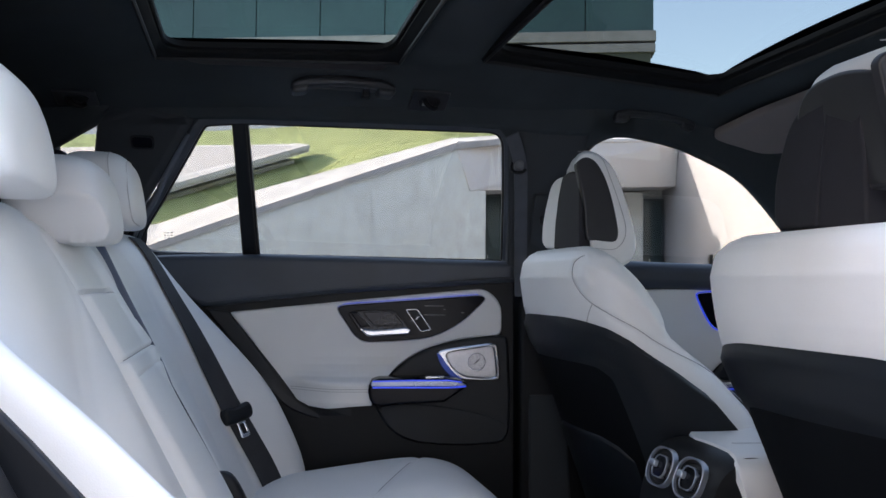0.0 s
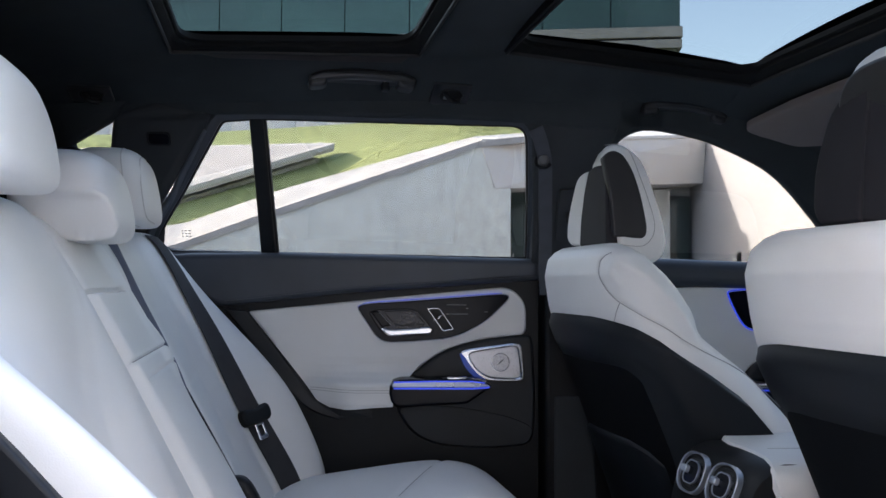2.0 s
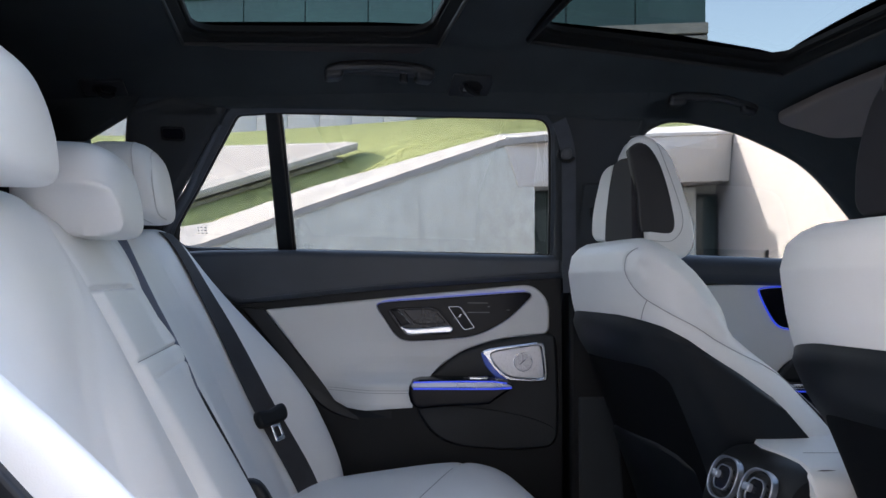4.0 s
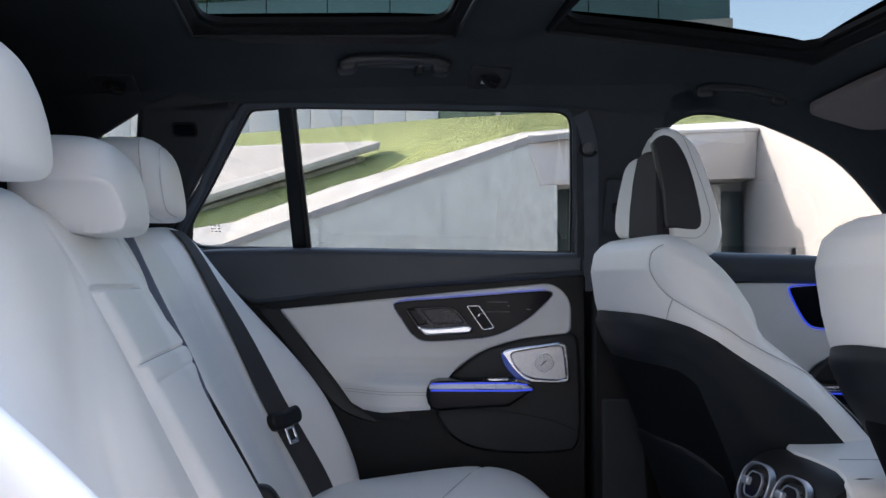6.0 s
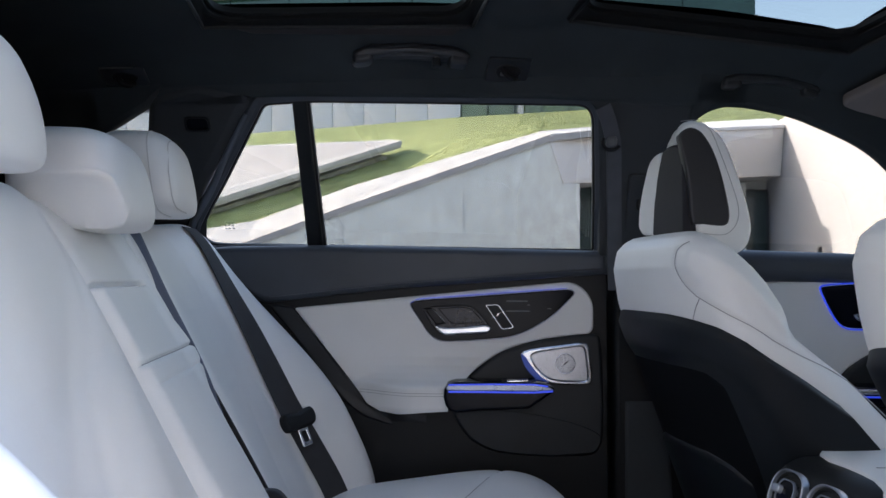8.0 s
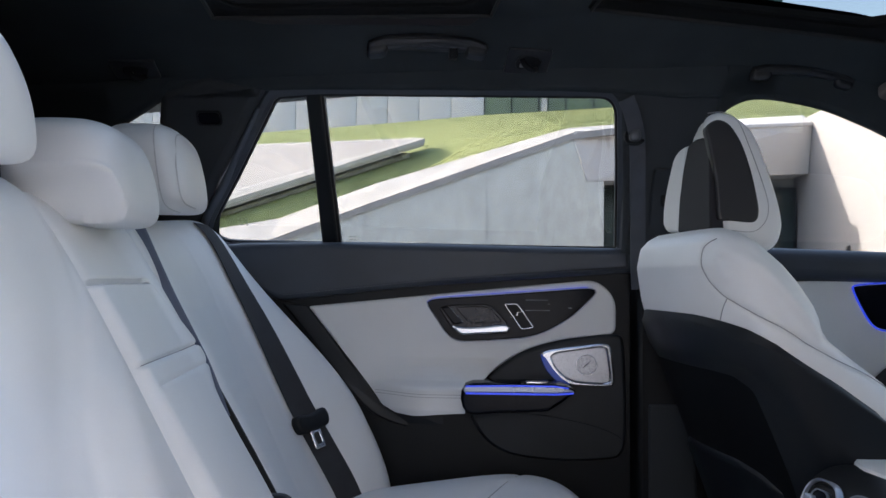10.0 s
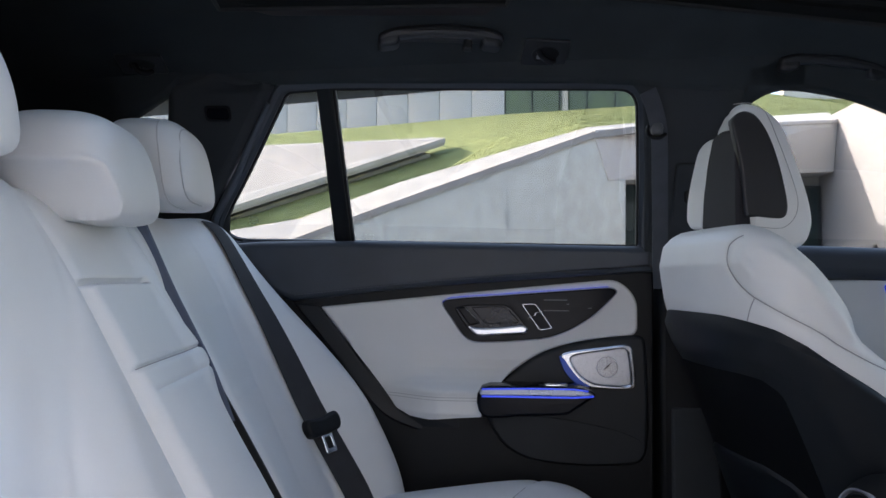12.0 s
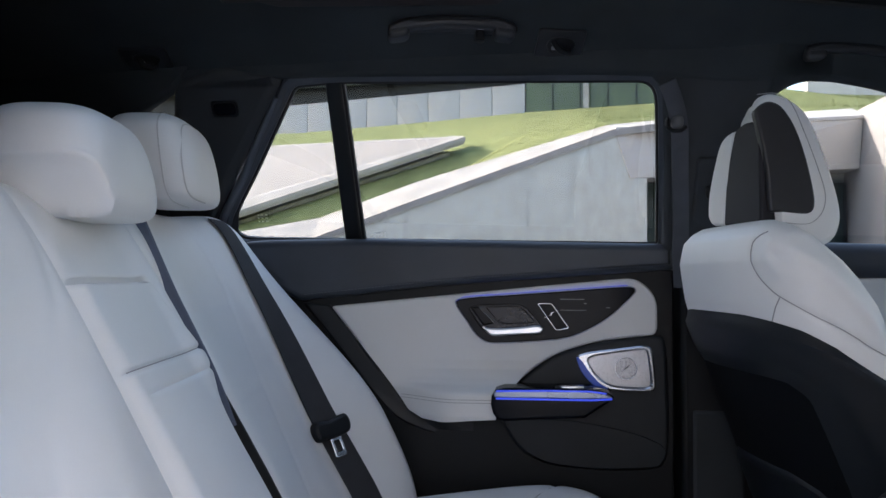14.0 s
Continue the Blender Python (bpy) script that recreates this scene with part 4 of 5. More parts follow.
FC = curve_points([(0.825, 0.905), (0.84, 0.912), (0.95, 0.92), (1.14, 0.93), (1.15, 0.92), (1.10, 0.86), (1.02, 0.825), (0.92, 0.818), (0.875, 0.822), (0.85, 0.85)], 5)
part("control_panel", slab(inset(FC, 0.002), fd(0.757), 0.006, 0.002), GLOSS, front_door, "gloss black control panel")
part("light_strip", ring(inset(FC, -0.0018), inset(FC, 0.0008), fd(0.757), 0.0065, 0.001), BLUE, front_door, "glowing blue light rim")
part("door_handle", slab(curve_points([(0.89, 0.851), (0.93, 0.853), (1.0, 0.853), (1.0, 0.838), (0.93, 0.834), (0.90, 0.836)], 4), fd(0.751), 0.018, 0.005), CHROME, front_door, "chrome inner door handle")
part("lower_panel", slab(curve_points([(0.83, 0.655), (0.88, 0.73), (0.95, 0.775), (1.05, 0.79), (1.3, 0.80), (1.35, 0.60), (1.2, 0.50), (0.9, 0.50), (0.8, 0.58)], 4), fd(0.77), 0.03, 0.008), DARK, front_door)
part("pull_handle", box(0.83, 1.12, 0.64, 0.76, 0.665, 0.705, 0.012), GLOSS, front_door, "gloss black pull handle")
part("trim_strip", box(0.83, 1.12, 0.634, 0.642, 0.694, 0.704, 0.002), CHROME, front_door, "brushed metal strip")
part("light_strip", box(0.83, 1.12, 0.634, 0.641, 0.687, 0.690), BLUE, front_door, "glowing blue light strip", smooth=False)
FWIN = v2([(0.49, 0.985)]) + ARC[::-1]
part("window_pane", slab(FWIN, lambda u, v, d: on_side(u, v, d - 0.012), 0.004, 0.0005), PANE, front_door, "clear side window glass")


# ---- rear seat, in the car's own axes ----
OUT = Vector((0.888, 0, 0.46))


def back_point(yl, z, d):
    """A point on the rear backrest: height z where it meets the back plane, d metres proud of it."""
    base = Vector((-0.385 + (0.97 - z) * 0.52, yl, z))
    return base + OUT * d


rear_seat = thing("rear_seat", "white leather rear bench seat with split backrest", "car seat", m=CAR)


SPANS = {}


def fullness(s, t):
    """Thickness 0..1 of a backrest pad, tight at its sides and softer at its top and foot."""
    return max(0.0, 1 - abs(s) ** 11) ** (1 / 11) * max(0.0, 1 - abs(t) ** 5) ** 0.2


def skin(shape, yl, z):
    """How far a backrest's leather stands off the back plane at a point."""
    y0, y1, z0, z1 = SPANS[shape]
    s, t = (2 * yl - y0 - y1) / (y1 - y0), (2 * z - z0 - z1) / (z1 - z0)
    h = fullness(s, t)
    return -0.10 + h * (0.10 + shape(yl, z))


def backrest(y0, y1, z0, z1, shape, nu=48, nv=64, part_lo=0.0, part_hi=0.0):
    yc, hw = (y0 + y1) / 2, (y1 - y0) / 2
    zc, hz = (z0 + z1) / 2, (z1 - z0) / 2
    SPANS[shape] = (y0, y1, z0, z1)

    def place(s, t, h):
        yl, z = yc + s * hw, zc + t * hz
        gap = smoothstep(0.80, 0.62, z) * s ** 4
        yl += (part_lo if s < 0 else -part_hi) * gap
        return back_point(yl, z, -0.10 + fullness(s, t) * (0.10 + shape(yl, z)))
    return pad(place, nu, nv, 5.0)


def far_shape(yl, z):
    low = smoothstep(0.97, 0.60, z)
    start = lerp_table([(0.5, 0.33), (0.60, 0.345), (0.74, 0.39), (0.827, 0.42), (0.90, 0.455), (1.1, 0.48)], z)[0]
    bolster = smoothstep(0.48, 0.64, yl) * (0.030 + 0.080 * low) + 0.006 * smoothstep(start, start + 0.1, yl)
    d = bolster - 0.010 * math.sin(max(0.0, min(1.0, (yl - 0.15) / 0.36)) * math.pi)
    d -= 0.0022 * groove(yl - start, 0.006)
    across = smoothstep(0.185, 0.20, yl) * (1 - smoothstep(start, start + 0.02, yl))
    return d - 0.0016 * across * (groove(z - 0.873, 0.004) + groove(z - 0.752, 0.004))


def mid_shape(yl, z):
    low = smoothstep(0.95, 0.6, z)
    d = -0.016 + 0.018 * low * (1 - (yl / 0.2) ** 2) + 0.010 * smoothstep(0.05, 0.12, yl) * smoothstep(0.70, 0.82, z)
    edge = lerp_table([(0.4, 0.17), (0.78, 0.145), (0.835, 0.112), (0.880, 0.090), (0.916, 0.078), (1.1, 0.078)], z)[0]
    inside = smoothstep(-0.152, -0.126, yl) * (1 - smoothstep(edge - 0.004, edge + 0.003, yl))
    d += 0.006 * inside * (1 - smoothstep(0.911, 0.917, z))
    d -= inside * (0.010 * groove(z - 0.9155, 0.0028) + 0.0055 * groove(z - 0.826, 0.0024) + 0.0028 * smoothstep(-0.13, -0.115, yl) * groove(z - 0.801, 0.003))
    if z < 0.917:
        d -= 0.004 * groove(yl - edge, 0.004)
    d -= 0.040 * smoothstep(0.075, 0.128, yl) * smoothstep(0.82, 0.66, z)
    return d - 0.0025 * groove(yl + 0.146, 0.008)


NEAR_BASE = [(0.40, -0.066), (0.60, -0.060), (0.75, -0.048), (0.90, -0.026), (1.0, -0.012), (1.1, -0.012)]
NEAR_RISE = [(0.40, 0.20), (0.60, 0.175), (0.70, 0.129), (0.762, 0.097), (0.795, 0.079), (0.82, 0.064), (0.848, 0.046), (0.90, 0.013), (1.1, 0.0)]


NEAR_EDGE = [(0.40, -0.37), (0.60, -0.355), (0.73, -0.333), (0.76, -0.320), (0.80, -0.296), (0.83, -0.262), (0.865, -0.221), (0.90, -0.188), (0.95, -0.168), (1.1, -0.160)]


def near_shape(yl, z):
    """A reclined panel between an outer bolster that grows downwards and an inner roll beside the armrest."""
    base, rise = lerp_table(NEAR_BASE, z)[0], lerp_table(NEAR_RISE, z)[0]
    edge = lerp_table(NEAR_EDGE, z)[0]
    roll = (-0.014 - base) * smoothstep(edge - 0.06, min(edge + 0.10, -0.150), yl) if base < -0.014 else 0.0
    return base + rise * smoothstep(-0.53, -0.64, yl) + roll - 0.0018 * groove(yl - edge, 0.010)


part("backrest", backrest(0.1395, 0.722, 0.40, 1.036, far_shape, 110, 170, part_lo=0.034), WHITE, rear_seat, "white leather outer backrest")
part("backrest", backrest(-0.156, 0.1375, 0.40, 1.032, mid_shape, 96, 300, part_hi=0.014), WHITE, rear_seat, "narrow white middle backrest with folding armrest")
part("backrest", backrest(-0.645, -0.138, 0.40, 1.041, near_shape, 140, 110), WHITE, rear_seat, "white leather outer backrest")


def seat_seam(rows, shape, radius=0.0010):
    """A sewn line over a backrest through (y, z) points."""
    pts = curve_points([(a, b, 0) for a, b in rows], 12, False)
    return tube([back_point(p.x, p.y, skin(shape, p.x, p.y) + 0.0001) for p in pts], radius, 6)


for rows, shape in (
    ([(-0.132, 0.9155), (-0.06, 0.9155), (0.074, 0.9155)], mid_shape),
    ([(-0.132, 0.826), (-0.04, 0.826), (0.112, 0.826)], mid_shape),
        ([(0.078, 0.914), (0.090, 0.880), (0.110, 0.838)], mid_shape),
):
    part("seam", seat_seam(rows, shape), SEAM, rear_seat, "sewn seam")
# Black strip added in the split to stand in for the gap's shade
part("split_shade", slab([Vector((0.42 + 0.42 * k / 10, -0.003 - 0.006 * (k / 10) ** 2)) for k in range(11)] + v2([(0.84, -0.09), (0.42, -0.09)]), lambda u, v, d: back_point(0.147 - d + 0.010 * smoothstep(0.82, 0.66, u), u, v), 0.006, 0.001), CARPET, rear_seat, "black strip standing in for shade in the backrest split")
part("back_shell", slab(v2([(-0.73, 0.36), (0.68, 0.36), (0.68, 0.985), (-0.73, 0.985)]), lambda u, v, d: back_point(u, v, d - 0.17), 0.075, 0.01), SHELL, rear_seat, "black shell behind the backrests")


def super_box(c, half, e=3.0, lean=0.0, n=20, m=28, grooves=(), e_top=0.0, floor=None):
    """A stuffed rounded block: half sizes, squareness e (e_top towards its top), leaning back with height."""
    foot = e
    bm = bmesh.new()
    rings = []
    for i in range(1, n):
        th = math.pi * (i / n - 0.5)
        r = []
        for k in range(m):
            ph = 2 * math.pi * k / m
            d = Vector((math.cos(th) * math.cos(ph), math.cos(th) * math.sin(ph), math.sin(th)))
            e = foot + (e_top - foot) * smoothstep(-0.25, 0.45, d.z) if e_top else foot
            s = (abs(d.x) ** e + abs(d.y) ** e + abs(d.z) ** e) ** (-1 / e)
            q = d * s
            p = Vector((q.x * half[0], q.y * half[1], q.z * half[2]))
            for gy, depth in grooves:
                p.x -= depth * groove(p.y - gy, 0.005) * (1 if q.x > 0 else 0)
            if floor:
                p.z = max(p.z, lerp_table(floor, p.y)[0] + 0.2 * (p.z + half[2]))
            p.x -= lean * p.z
            r.append(bm.verts.new(Vector(c) + p))
        rings.append(r)
    for a, b in zip(rings, rings[1:]):
        bridge(bm, a, b)
    for r, zz in ((rings[0], -1), (rings[-1], 1)):
        top = bm.verts.new(Vector(c) + Vector((-lean * zz * half[2], 0, zz * half[2])))
        for k in range(m):
            bm.faces.new((r[k], r[(k + 1) % m], top))
    return bm


def rear_headrest(xc, yc, zc, half, label, seams=(), e=5.0, e_top=3.4, floor=None):
    h = part("headrest", super_box((xc, yc, zc), half, e, 0.15, 48, 96, (), e_top, floor), WHITE, rear_seat, label)
    for fr in seams:
        loop = []
        for k in range(41):
            a = math.pi * (1.5 - k / 40)
            ca, sa = math.cos(a), math.sin(a)
            ee = e + (e_top - e) * smoothstep(-0.25, 0.45, sa)
            s = ((1 - abs(fr) ** ee) / (abs(ca) ** ee + abs(sa) ** ee)) ** (1 / ee)
            py, pz = ca * s * half[1], sa * s * half[2]
            loop.append((xc + fr * half[0] - 0.15 * pz, yc + py * 1.003, zc + pz * 1.003))
        part("seam", tube(loop, 0.0010, 6), PALESEAM, h, "pale sewn seam")
    for dy in (-0.06, 0.06):
        part("headrest_rod", tube([(-0.47, yc + dy, zc - 0.10), (-0.455, yc + dy, zc - half[2] + 0.02)], 0.007), CHROME, h, "steel rod")


rear_headrest(-0.421, 0.345, 1.083, (0.060, 0.125, 0.066), "white leather outer headrest", (0.44, 0.86), 5.4, 3.6)
rear_headrest(-0.418, -0.022, 1.032, (0.066, 0.112, 0.060), "white leather middle headrest", (), 5.0, 3.2, [(-0.112, -0.006), (-0.098, -0.012), (-0.080, -0.036), (-0.062, -0.056), (-0.05, -0.2)])
rear_headrest(-0.440, -0.39, 1.071, (0.062, 0.125, 0.064), "white leather outer headrest", (), 6.0, 3.3)
part("side_panel", slab([Vector((0.40 + 0.58 * k / 14, lerp_table([(0.40, 0.075), (0.60, 0.045), (0.70, 0.018), (0.762, 0.0), (0.795, -0.009), (0.82, -0.016), (0.848, -0.025), (0.90, -0.042), (0.98, -0.085)], 0.40 + 0.58 * k / 14)[0])) for k in range(15)] + v2([(0.98, -0.10), (0.40, -0.10)]), lambda u, v, d: back_point(-0.6435 - d, u, v), 0.012, 0.004), SHELL, rear_seat, "black side of the backrest")
part("side_trim", slab(v2([(-0.80, 0.36), (-0.66, 0.36), (-0.66, 0.96), (-0.80, 0.90)]), lambda u, v, d: back_point(u, v, d - 0.09), 0.06, 0.02), PLASTIC, rear_seat, "black trim beside the backrest")


def cushion_top(y0, y1, x0, x1, top, x, yl):
    """A point of a cushion's upper face beside its crossing seam."""
    s, t = (2 * yl - y0 - y1) / (y1 - y0), (2 * x - x0 - x1) / (x1 - x0)
    h = (max(0.0, 1 - abs(s) ** 3.6) * max(0.0, 1 - abs(t) ** 3.6)) ** (1 / 3.6)
    return Vector((x, yl, 0.36 + h * (top - 0.36 + 0.045 * smoothstep(x0, x1, x) - 0.006 * (1 - s * s)) - 0.004))


def cushion(y0, y1, x0, x1, top, seams=(), cross=0.0):
    yc, hw, xc, hx = (y0 + y1) / 2, (y1 - y0) / 2, (x0 + x1) / 2, (x1 - x0) / 2

    def place(s, t, h):
        x, yl = xc + t * hx, yc + s * hw
        rise = 0.045 * smoothstep(x0, x1, x)
        g = sum(groove(yl - q, 0.006) for q in seams)
        if cross:
            g += 0.7 * groove((x - 0.200 + (0.56 - yl) * 0.48) * 0.9, 0.007)
        return Vector((x, yl, 0.36 + h * (top - 0.36 + rise - 0.02 * (1 - s * s) * 0.3) - 0.006 * g * h))
    return pad(place, 96, 110 if cross else 40, 3.6)


CUSHION_SEAM = [(0.200 - (0.56 - yl) * 0.48, yl) for yl in (0.60, 0.56, 0.50, 0.44, 0.38, 0.32, 0.26, 0.20)]
part("seat_cushion", cushion(0.14, 0.69, -0.22, 0.345, 0.524, (0.62,), 0.060), WHITE, rear_seat, "white leather seat cushion")
part("cushion_seam", tube([cushion_top(0.14, 0.69, -0.22, 0.345, 0.524, x, yl) for x, yl in CUSHION_SEAM], 0.0011, 6), SEAM, rear_seat, "sewn seam across the cushion")
part("seat_cushion", cushion(-0.72, 0.138, -0.22, 0.335, 0.505, (-0.15, -0.55)), WHITE, rear_seat, "white leather seat cushion")

# Seat belts
belt = thing("seat_belt", "black webbing seat belt with buckle tongue lying on white backrest", "seat belt")
def on_far_seat(yl, z, lift):
    return CAR @ back_point(yl, z, skin(far_shape, yl, z) + lift)


BELT_LINE = [(0.40, 0.534), (0.46, 0.532), (0.53, 0.529), (0.58, 0.525), (0.66, 0.521), (0.72, 0.526), (0.77, 0.533), (0.89, 0.554), (0.95, 0.573), (1.02, 0.595)]


def belt_y(z):
    return sum(lerp_table(BELT_LINE, z + k * 0.012)[0] for k in (-2, -1, 0, 1, 2)) / 5


def belt_mesh():
    rows = []
    for k in range(41):
        zb = 1.01 - 0.54 * k / 40
        yb = belt_y(zb)
        across = [yb - 0.0225 + 0.045 * q / 6 for q in range(7)]
        top = [on_far_seat(y, zb - (y - yb) * 0.2, 0.0055) for y in across]
        low = [on_far_seat(y, zb - (y - yb) * 0.2, 0.0035) for y in across[::-1]]
        rows.append(top + low)
    return loft(rows)


part("webbing", belt_mesh(), WEB, belt)
ZB = 0.640
YB = belt_y(ZB)
B0 = on_far_seat(YB, ZB, 0.006)
BA = (on_far_seat(YB - 0.008, ZB - 0.04, 0.006) - on_far_seat(YB + 0.008, ZB + 0.04, 0.006)).normalized()
BX = (on_far_seat(YB + 0.02, ZB - 0.004, 0.006) - on_far_seat(YB - 0.02, ZB + 0.004, 0.006)).normalized()
BO = BX.cross(BA).normalized()
BO = BO if BO.x > 0 else -BO
bf = lambda u, v, d: B0 + BX * u + BA * v + BO * d
part("tongue_grip", slab(curve_points([(-0.042, -0.002), (-0.034, -0.017), (0.0, -0.013), (0.034, -0.017), (0.042, -0.002), (0.034, 0.015), (0.0, 0.018), (-0.034, 0.015)], 5), bf, 0.016, 0.007, 4), PLASTIC, belt, "moulded black grip")
tg = [(-0.012, 0.012), (0.014, 0.012), (0.015, 0.050), (-0.011, 0.050)]
part("tongue", ring(rounded(tg, 0.004), rounded([(-0.006, 0.022), (0.008, 0.022), (0.009, 0.042), (-0.005, 0.042)], 0.003), lambda u, v, d: bf(u, v, d + 0.006), 0.003, 0.0008), CHROME, belt, "steel buckle tongue")
mid_belt = thing("seat_belt", "thin dark belt webbing in the gap between backrests", "seat belt")
STRAP_ROWS = [(0.73, 0.1405, 0.004, -0.012), (0.76, 0.140, 0.004, -0.007), (0.80, 0.1395, 0.004, -0.003), (0.852, 0.1405, 0.003, -0.003), (0.89, 0.144, 0.0035, -0.004), (0.934, 0.154, 0.005, -0.004), (0.99, 0.169, 0.0075, -0.004), (1.02, 0.175, 0.008, -0.004)]


def strap_mesh():
    rings = []
    for k in range(30):
        z = 1.02 - 0.01 * k
        y, w, d = (sum(lerp_table(STRAP_ROWS, z + q * 0.012)[i] for q in (-1, 0, 1)) / 3 for i in range(3))
        rings.append([CAR @ back_point(y + a * w / 2, z, d + b) for a, b in ((-1, -0.012), (-1, 0), (0, 0.0015), (1, 0.001), (1, -0.012))])
    return loft(rings)


part("webbing", strap_mesh(), STRAP, mid_belt)
catch = thing("belt_buckle", "black belt buckle rising from the seat gap", "buckle")
part("housing", super_box((-0.20, 0.11, 0.575), (0.022, 0.016, 0.045), 4, 0.5), PLASTIC, catch)
part("insert", box(-0.19, -0.178, 0.10, 0.12, 0.545, 0.57, 0.003), CHROME, catch)


# ---- front seats ----
def front_seat(m, label, facet, facet_label, rear_face, rear_wing, hx=0.0, drop=0.0, lift=0.0, hw=0.118, wide=0.0, sink=0.0, crown=0.0):
    seat = thing("front_seat", label, "car seat", "front seats", m)
    # rows: height, rear x, front x, half width
    prof = [(0.40, 0.16, 0.61, 0.235), (0.50, 0.13, 0.55, 0.25), (0.60, 0.095, 0.478, 0.255), (0.70, 0.06, 0.378, 0.255), (0.767, 0.036, 0.305, 0.252), (0.80, 0.025, 0.254, 0.25), (0.83, 0.015, 0.210, 0.248), (0.845, 0.011, 0.199, 0.247), (0.862, 0.005, 0.196, 0.245), (0.88, 0.0, 0.188, 0.243), (0.917, -0.005, 0.160, 0.236), (0.94, -0.008, 0.139, 0.228), (0.965, -0.003, 0.110, 0.212), (0.975, 0.0, 0.098, 0.205), (0.99, 0.012, 0.076, 0.175), (0.998, 0.025, 0.058, 0.14)]
    prof = [(z - sink * smoothstep(0.90, 0.99, z), r, f, h + wide * smoothstep(0.60, 0.85, z)) for z, r, f, h in prof]

    def section(z, grow, e=2.6, m2=56):
        r, f, hw = lerp_table(prof, z)
        cx, a = (r + f) / 2, (f - r) / 2
        out = []
        for k in range(m2):
            ph = 2 * math.pi * k / m2
            c, s = math.cos(ph), math.sin(ph)
            q = (abs(c) ** e + abs(s) ** e) ** (-1 / e)
            out.append((cx + (a + grow) * c * q, (hw + grow) * s * q, c * q, s * q))
        return out
    SEAMLINE = [Vector(p) for p in ((-0.60, 0.980), (-0.72, 0.975), (-0.80, 0.966), (-0.832, 0.950), (-0.832, 0.932), (-0.80, 0.913), (-0.71, 0.893), (-0.45, 0.868), (-0.06, 0.842), (0.25, 0.809), (0.52, 0.781), (0.66, 0.74), (0.74, 0.69), (0.78, 0.62))]
    SEAMLINE = [Vector((p.x, p.y - sink * smoothstep(0.90, 0.99, p.y))) for p in SEAMLINE]
    RIDGE = [Vector(p) for p in ((-0.66, 0.925), (-0.70, 0.940), (-0.68, 0.953), (-0.60, 0.960), (-0.45, 0.956), (-0.20, 0.946), (0.0, 0.927), (0.15, 0.896), (0.28, 0.865), (0.38, 0.843))]

    def trace(rows):
        """Points of a line over the seat's side, from its (rear-to-front, height) rows."""
        out = []
        for p in curve_points([(q.x, q.y, 0) for q in rows], 14, False):
            r, f, wide_at = lerp_table(prof, p.y)
            c = max(-0.999, min(0.999, p.x))
            s = (1 - abs(c) ** 2.6) ** (1 / 2.6)
            out.append(((r + f) / 2 + (f - r) / 2 * c, wide_at * s, p.y, c, s))
        return out
    ridge_at, seam_at = (np.array([p[:3] for p in trace(rows)]) for rows in (RIDGE, SEAMLINE))
    zs = [0.40 + 0.02 * i for i in range(18)] + [0.76 + 0.0035 * i for i in range(60)] + [0.970, 0.975, 0.98, 0.984, 0.988, 0.991, 0.994, 0.996, 0.998]
    zs = [z for z in zs if z < 0.9975 - sink] + [0.998 - sink]
    rings = []
    for z in zs:
        row = []
        for x, y, c, s in section(z, 0.0, 2.6, 280):
            # hollow lap between the bolsters on the front face
            hollow = 0.02 * smoothstep(0.2, 0.9, c) * (1 - abs(s) ** 2) * smoothstep(0.97, 0.8, z)
            swell = 0.0
            if z > 0.7 and s < -0.2:
                at = np.array((x, -y, z))
                swell = 0.0042 * groove(np.sqrt(((ridge_at - at) ** 2).sum(1).min()), 0.010) - 0.0026 * groove(np.sqrt(((seam_at - at) ** 2).sum(1).min()), 0.0040)
            row.append(Vector((x - hollow + swell * c, y + swell * s, z + 0.3 * swell)))
        rings.append(row)
    part("backrest", loft(rings), WHITE, seat, "white leather backrest")

    # black shell over the rear and lower sides
    bm = bmesh.new()
    grid = []
    tops = [(-1.2, 0.868), (-0.95, 0.864), (-0.80, 0.857), (-0.60, 0.847), (-0.36, 0.828), (-0.05, 0.779), (0.18, 0.732), (0.24, 0.66), (0.34, 0.50), (0.40, 0.40)]
    tops = [(c, z - drop) for c, z in tops]
    nz, m2 = 60, 144
    ARCH = [(0.40, -0.90), (0.50, -0.86), (0.60, -0.80), (0.672, -0.74), (0.736, -0.73), (0.765, -0.78), (0.784, -0.86), (0.795, -1.0)]
    for k in range(25, 120):
        c = section(0.7, 0.0, 2.6, m2)[k][2]
        zt = lerp_table(tops, c)[0]
        col = []
        for j in range(nz + 1):
            z = 0.34 + (zt - 0.34) * j / nz
            rim = max(smoothstep(0.0, 0.22, c - lerp_table(ARCH, z + drop)[0]), smoothstep(0.770, 0.806, z + drop))
            x, y, cc, ss = section(max(z, 0.40), 0.0025 + 0.0075 * rim - 0.009 * rim * smoothstep(0.020, 0.0, zt - z), 2.6, m2)[k]
            col.append(bm.verts.new((x, y, z)))
        grid.append(col)
    for p, q in zip(grid, grid[1:]):
        for j in range(nz):
            bm.faces.new((p[j], q[j], q[j + 1], p[j + 1]))
    part("back_shell", bm, SHELL, seat, "smooth black back shell")

    # sewn seams over the shoulder on both sides
    def seam(rows):
        return tube([(x + 0.0003 * c, -y - 0.0003 * s, z) for x, y, z, c, s in trace(rows)], 0.0008, 6)
    part("seam", seam(SEAMLINE), SEAM, seat, "sewn seam")
    part("seam", seam([Vector(p) for p in ((-0.702, 0.890), (-0.76, 0.875), (-0.81, 0.857))]), SEAM, seat, "sewn seam")
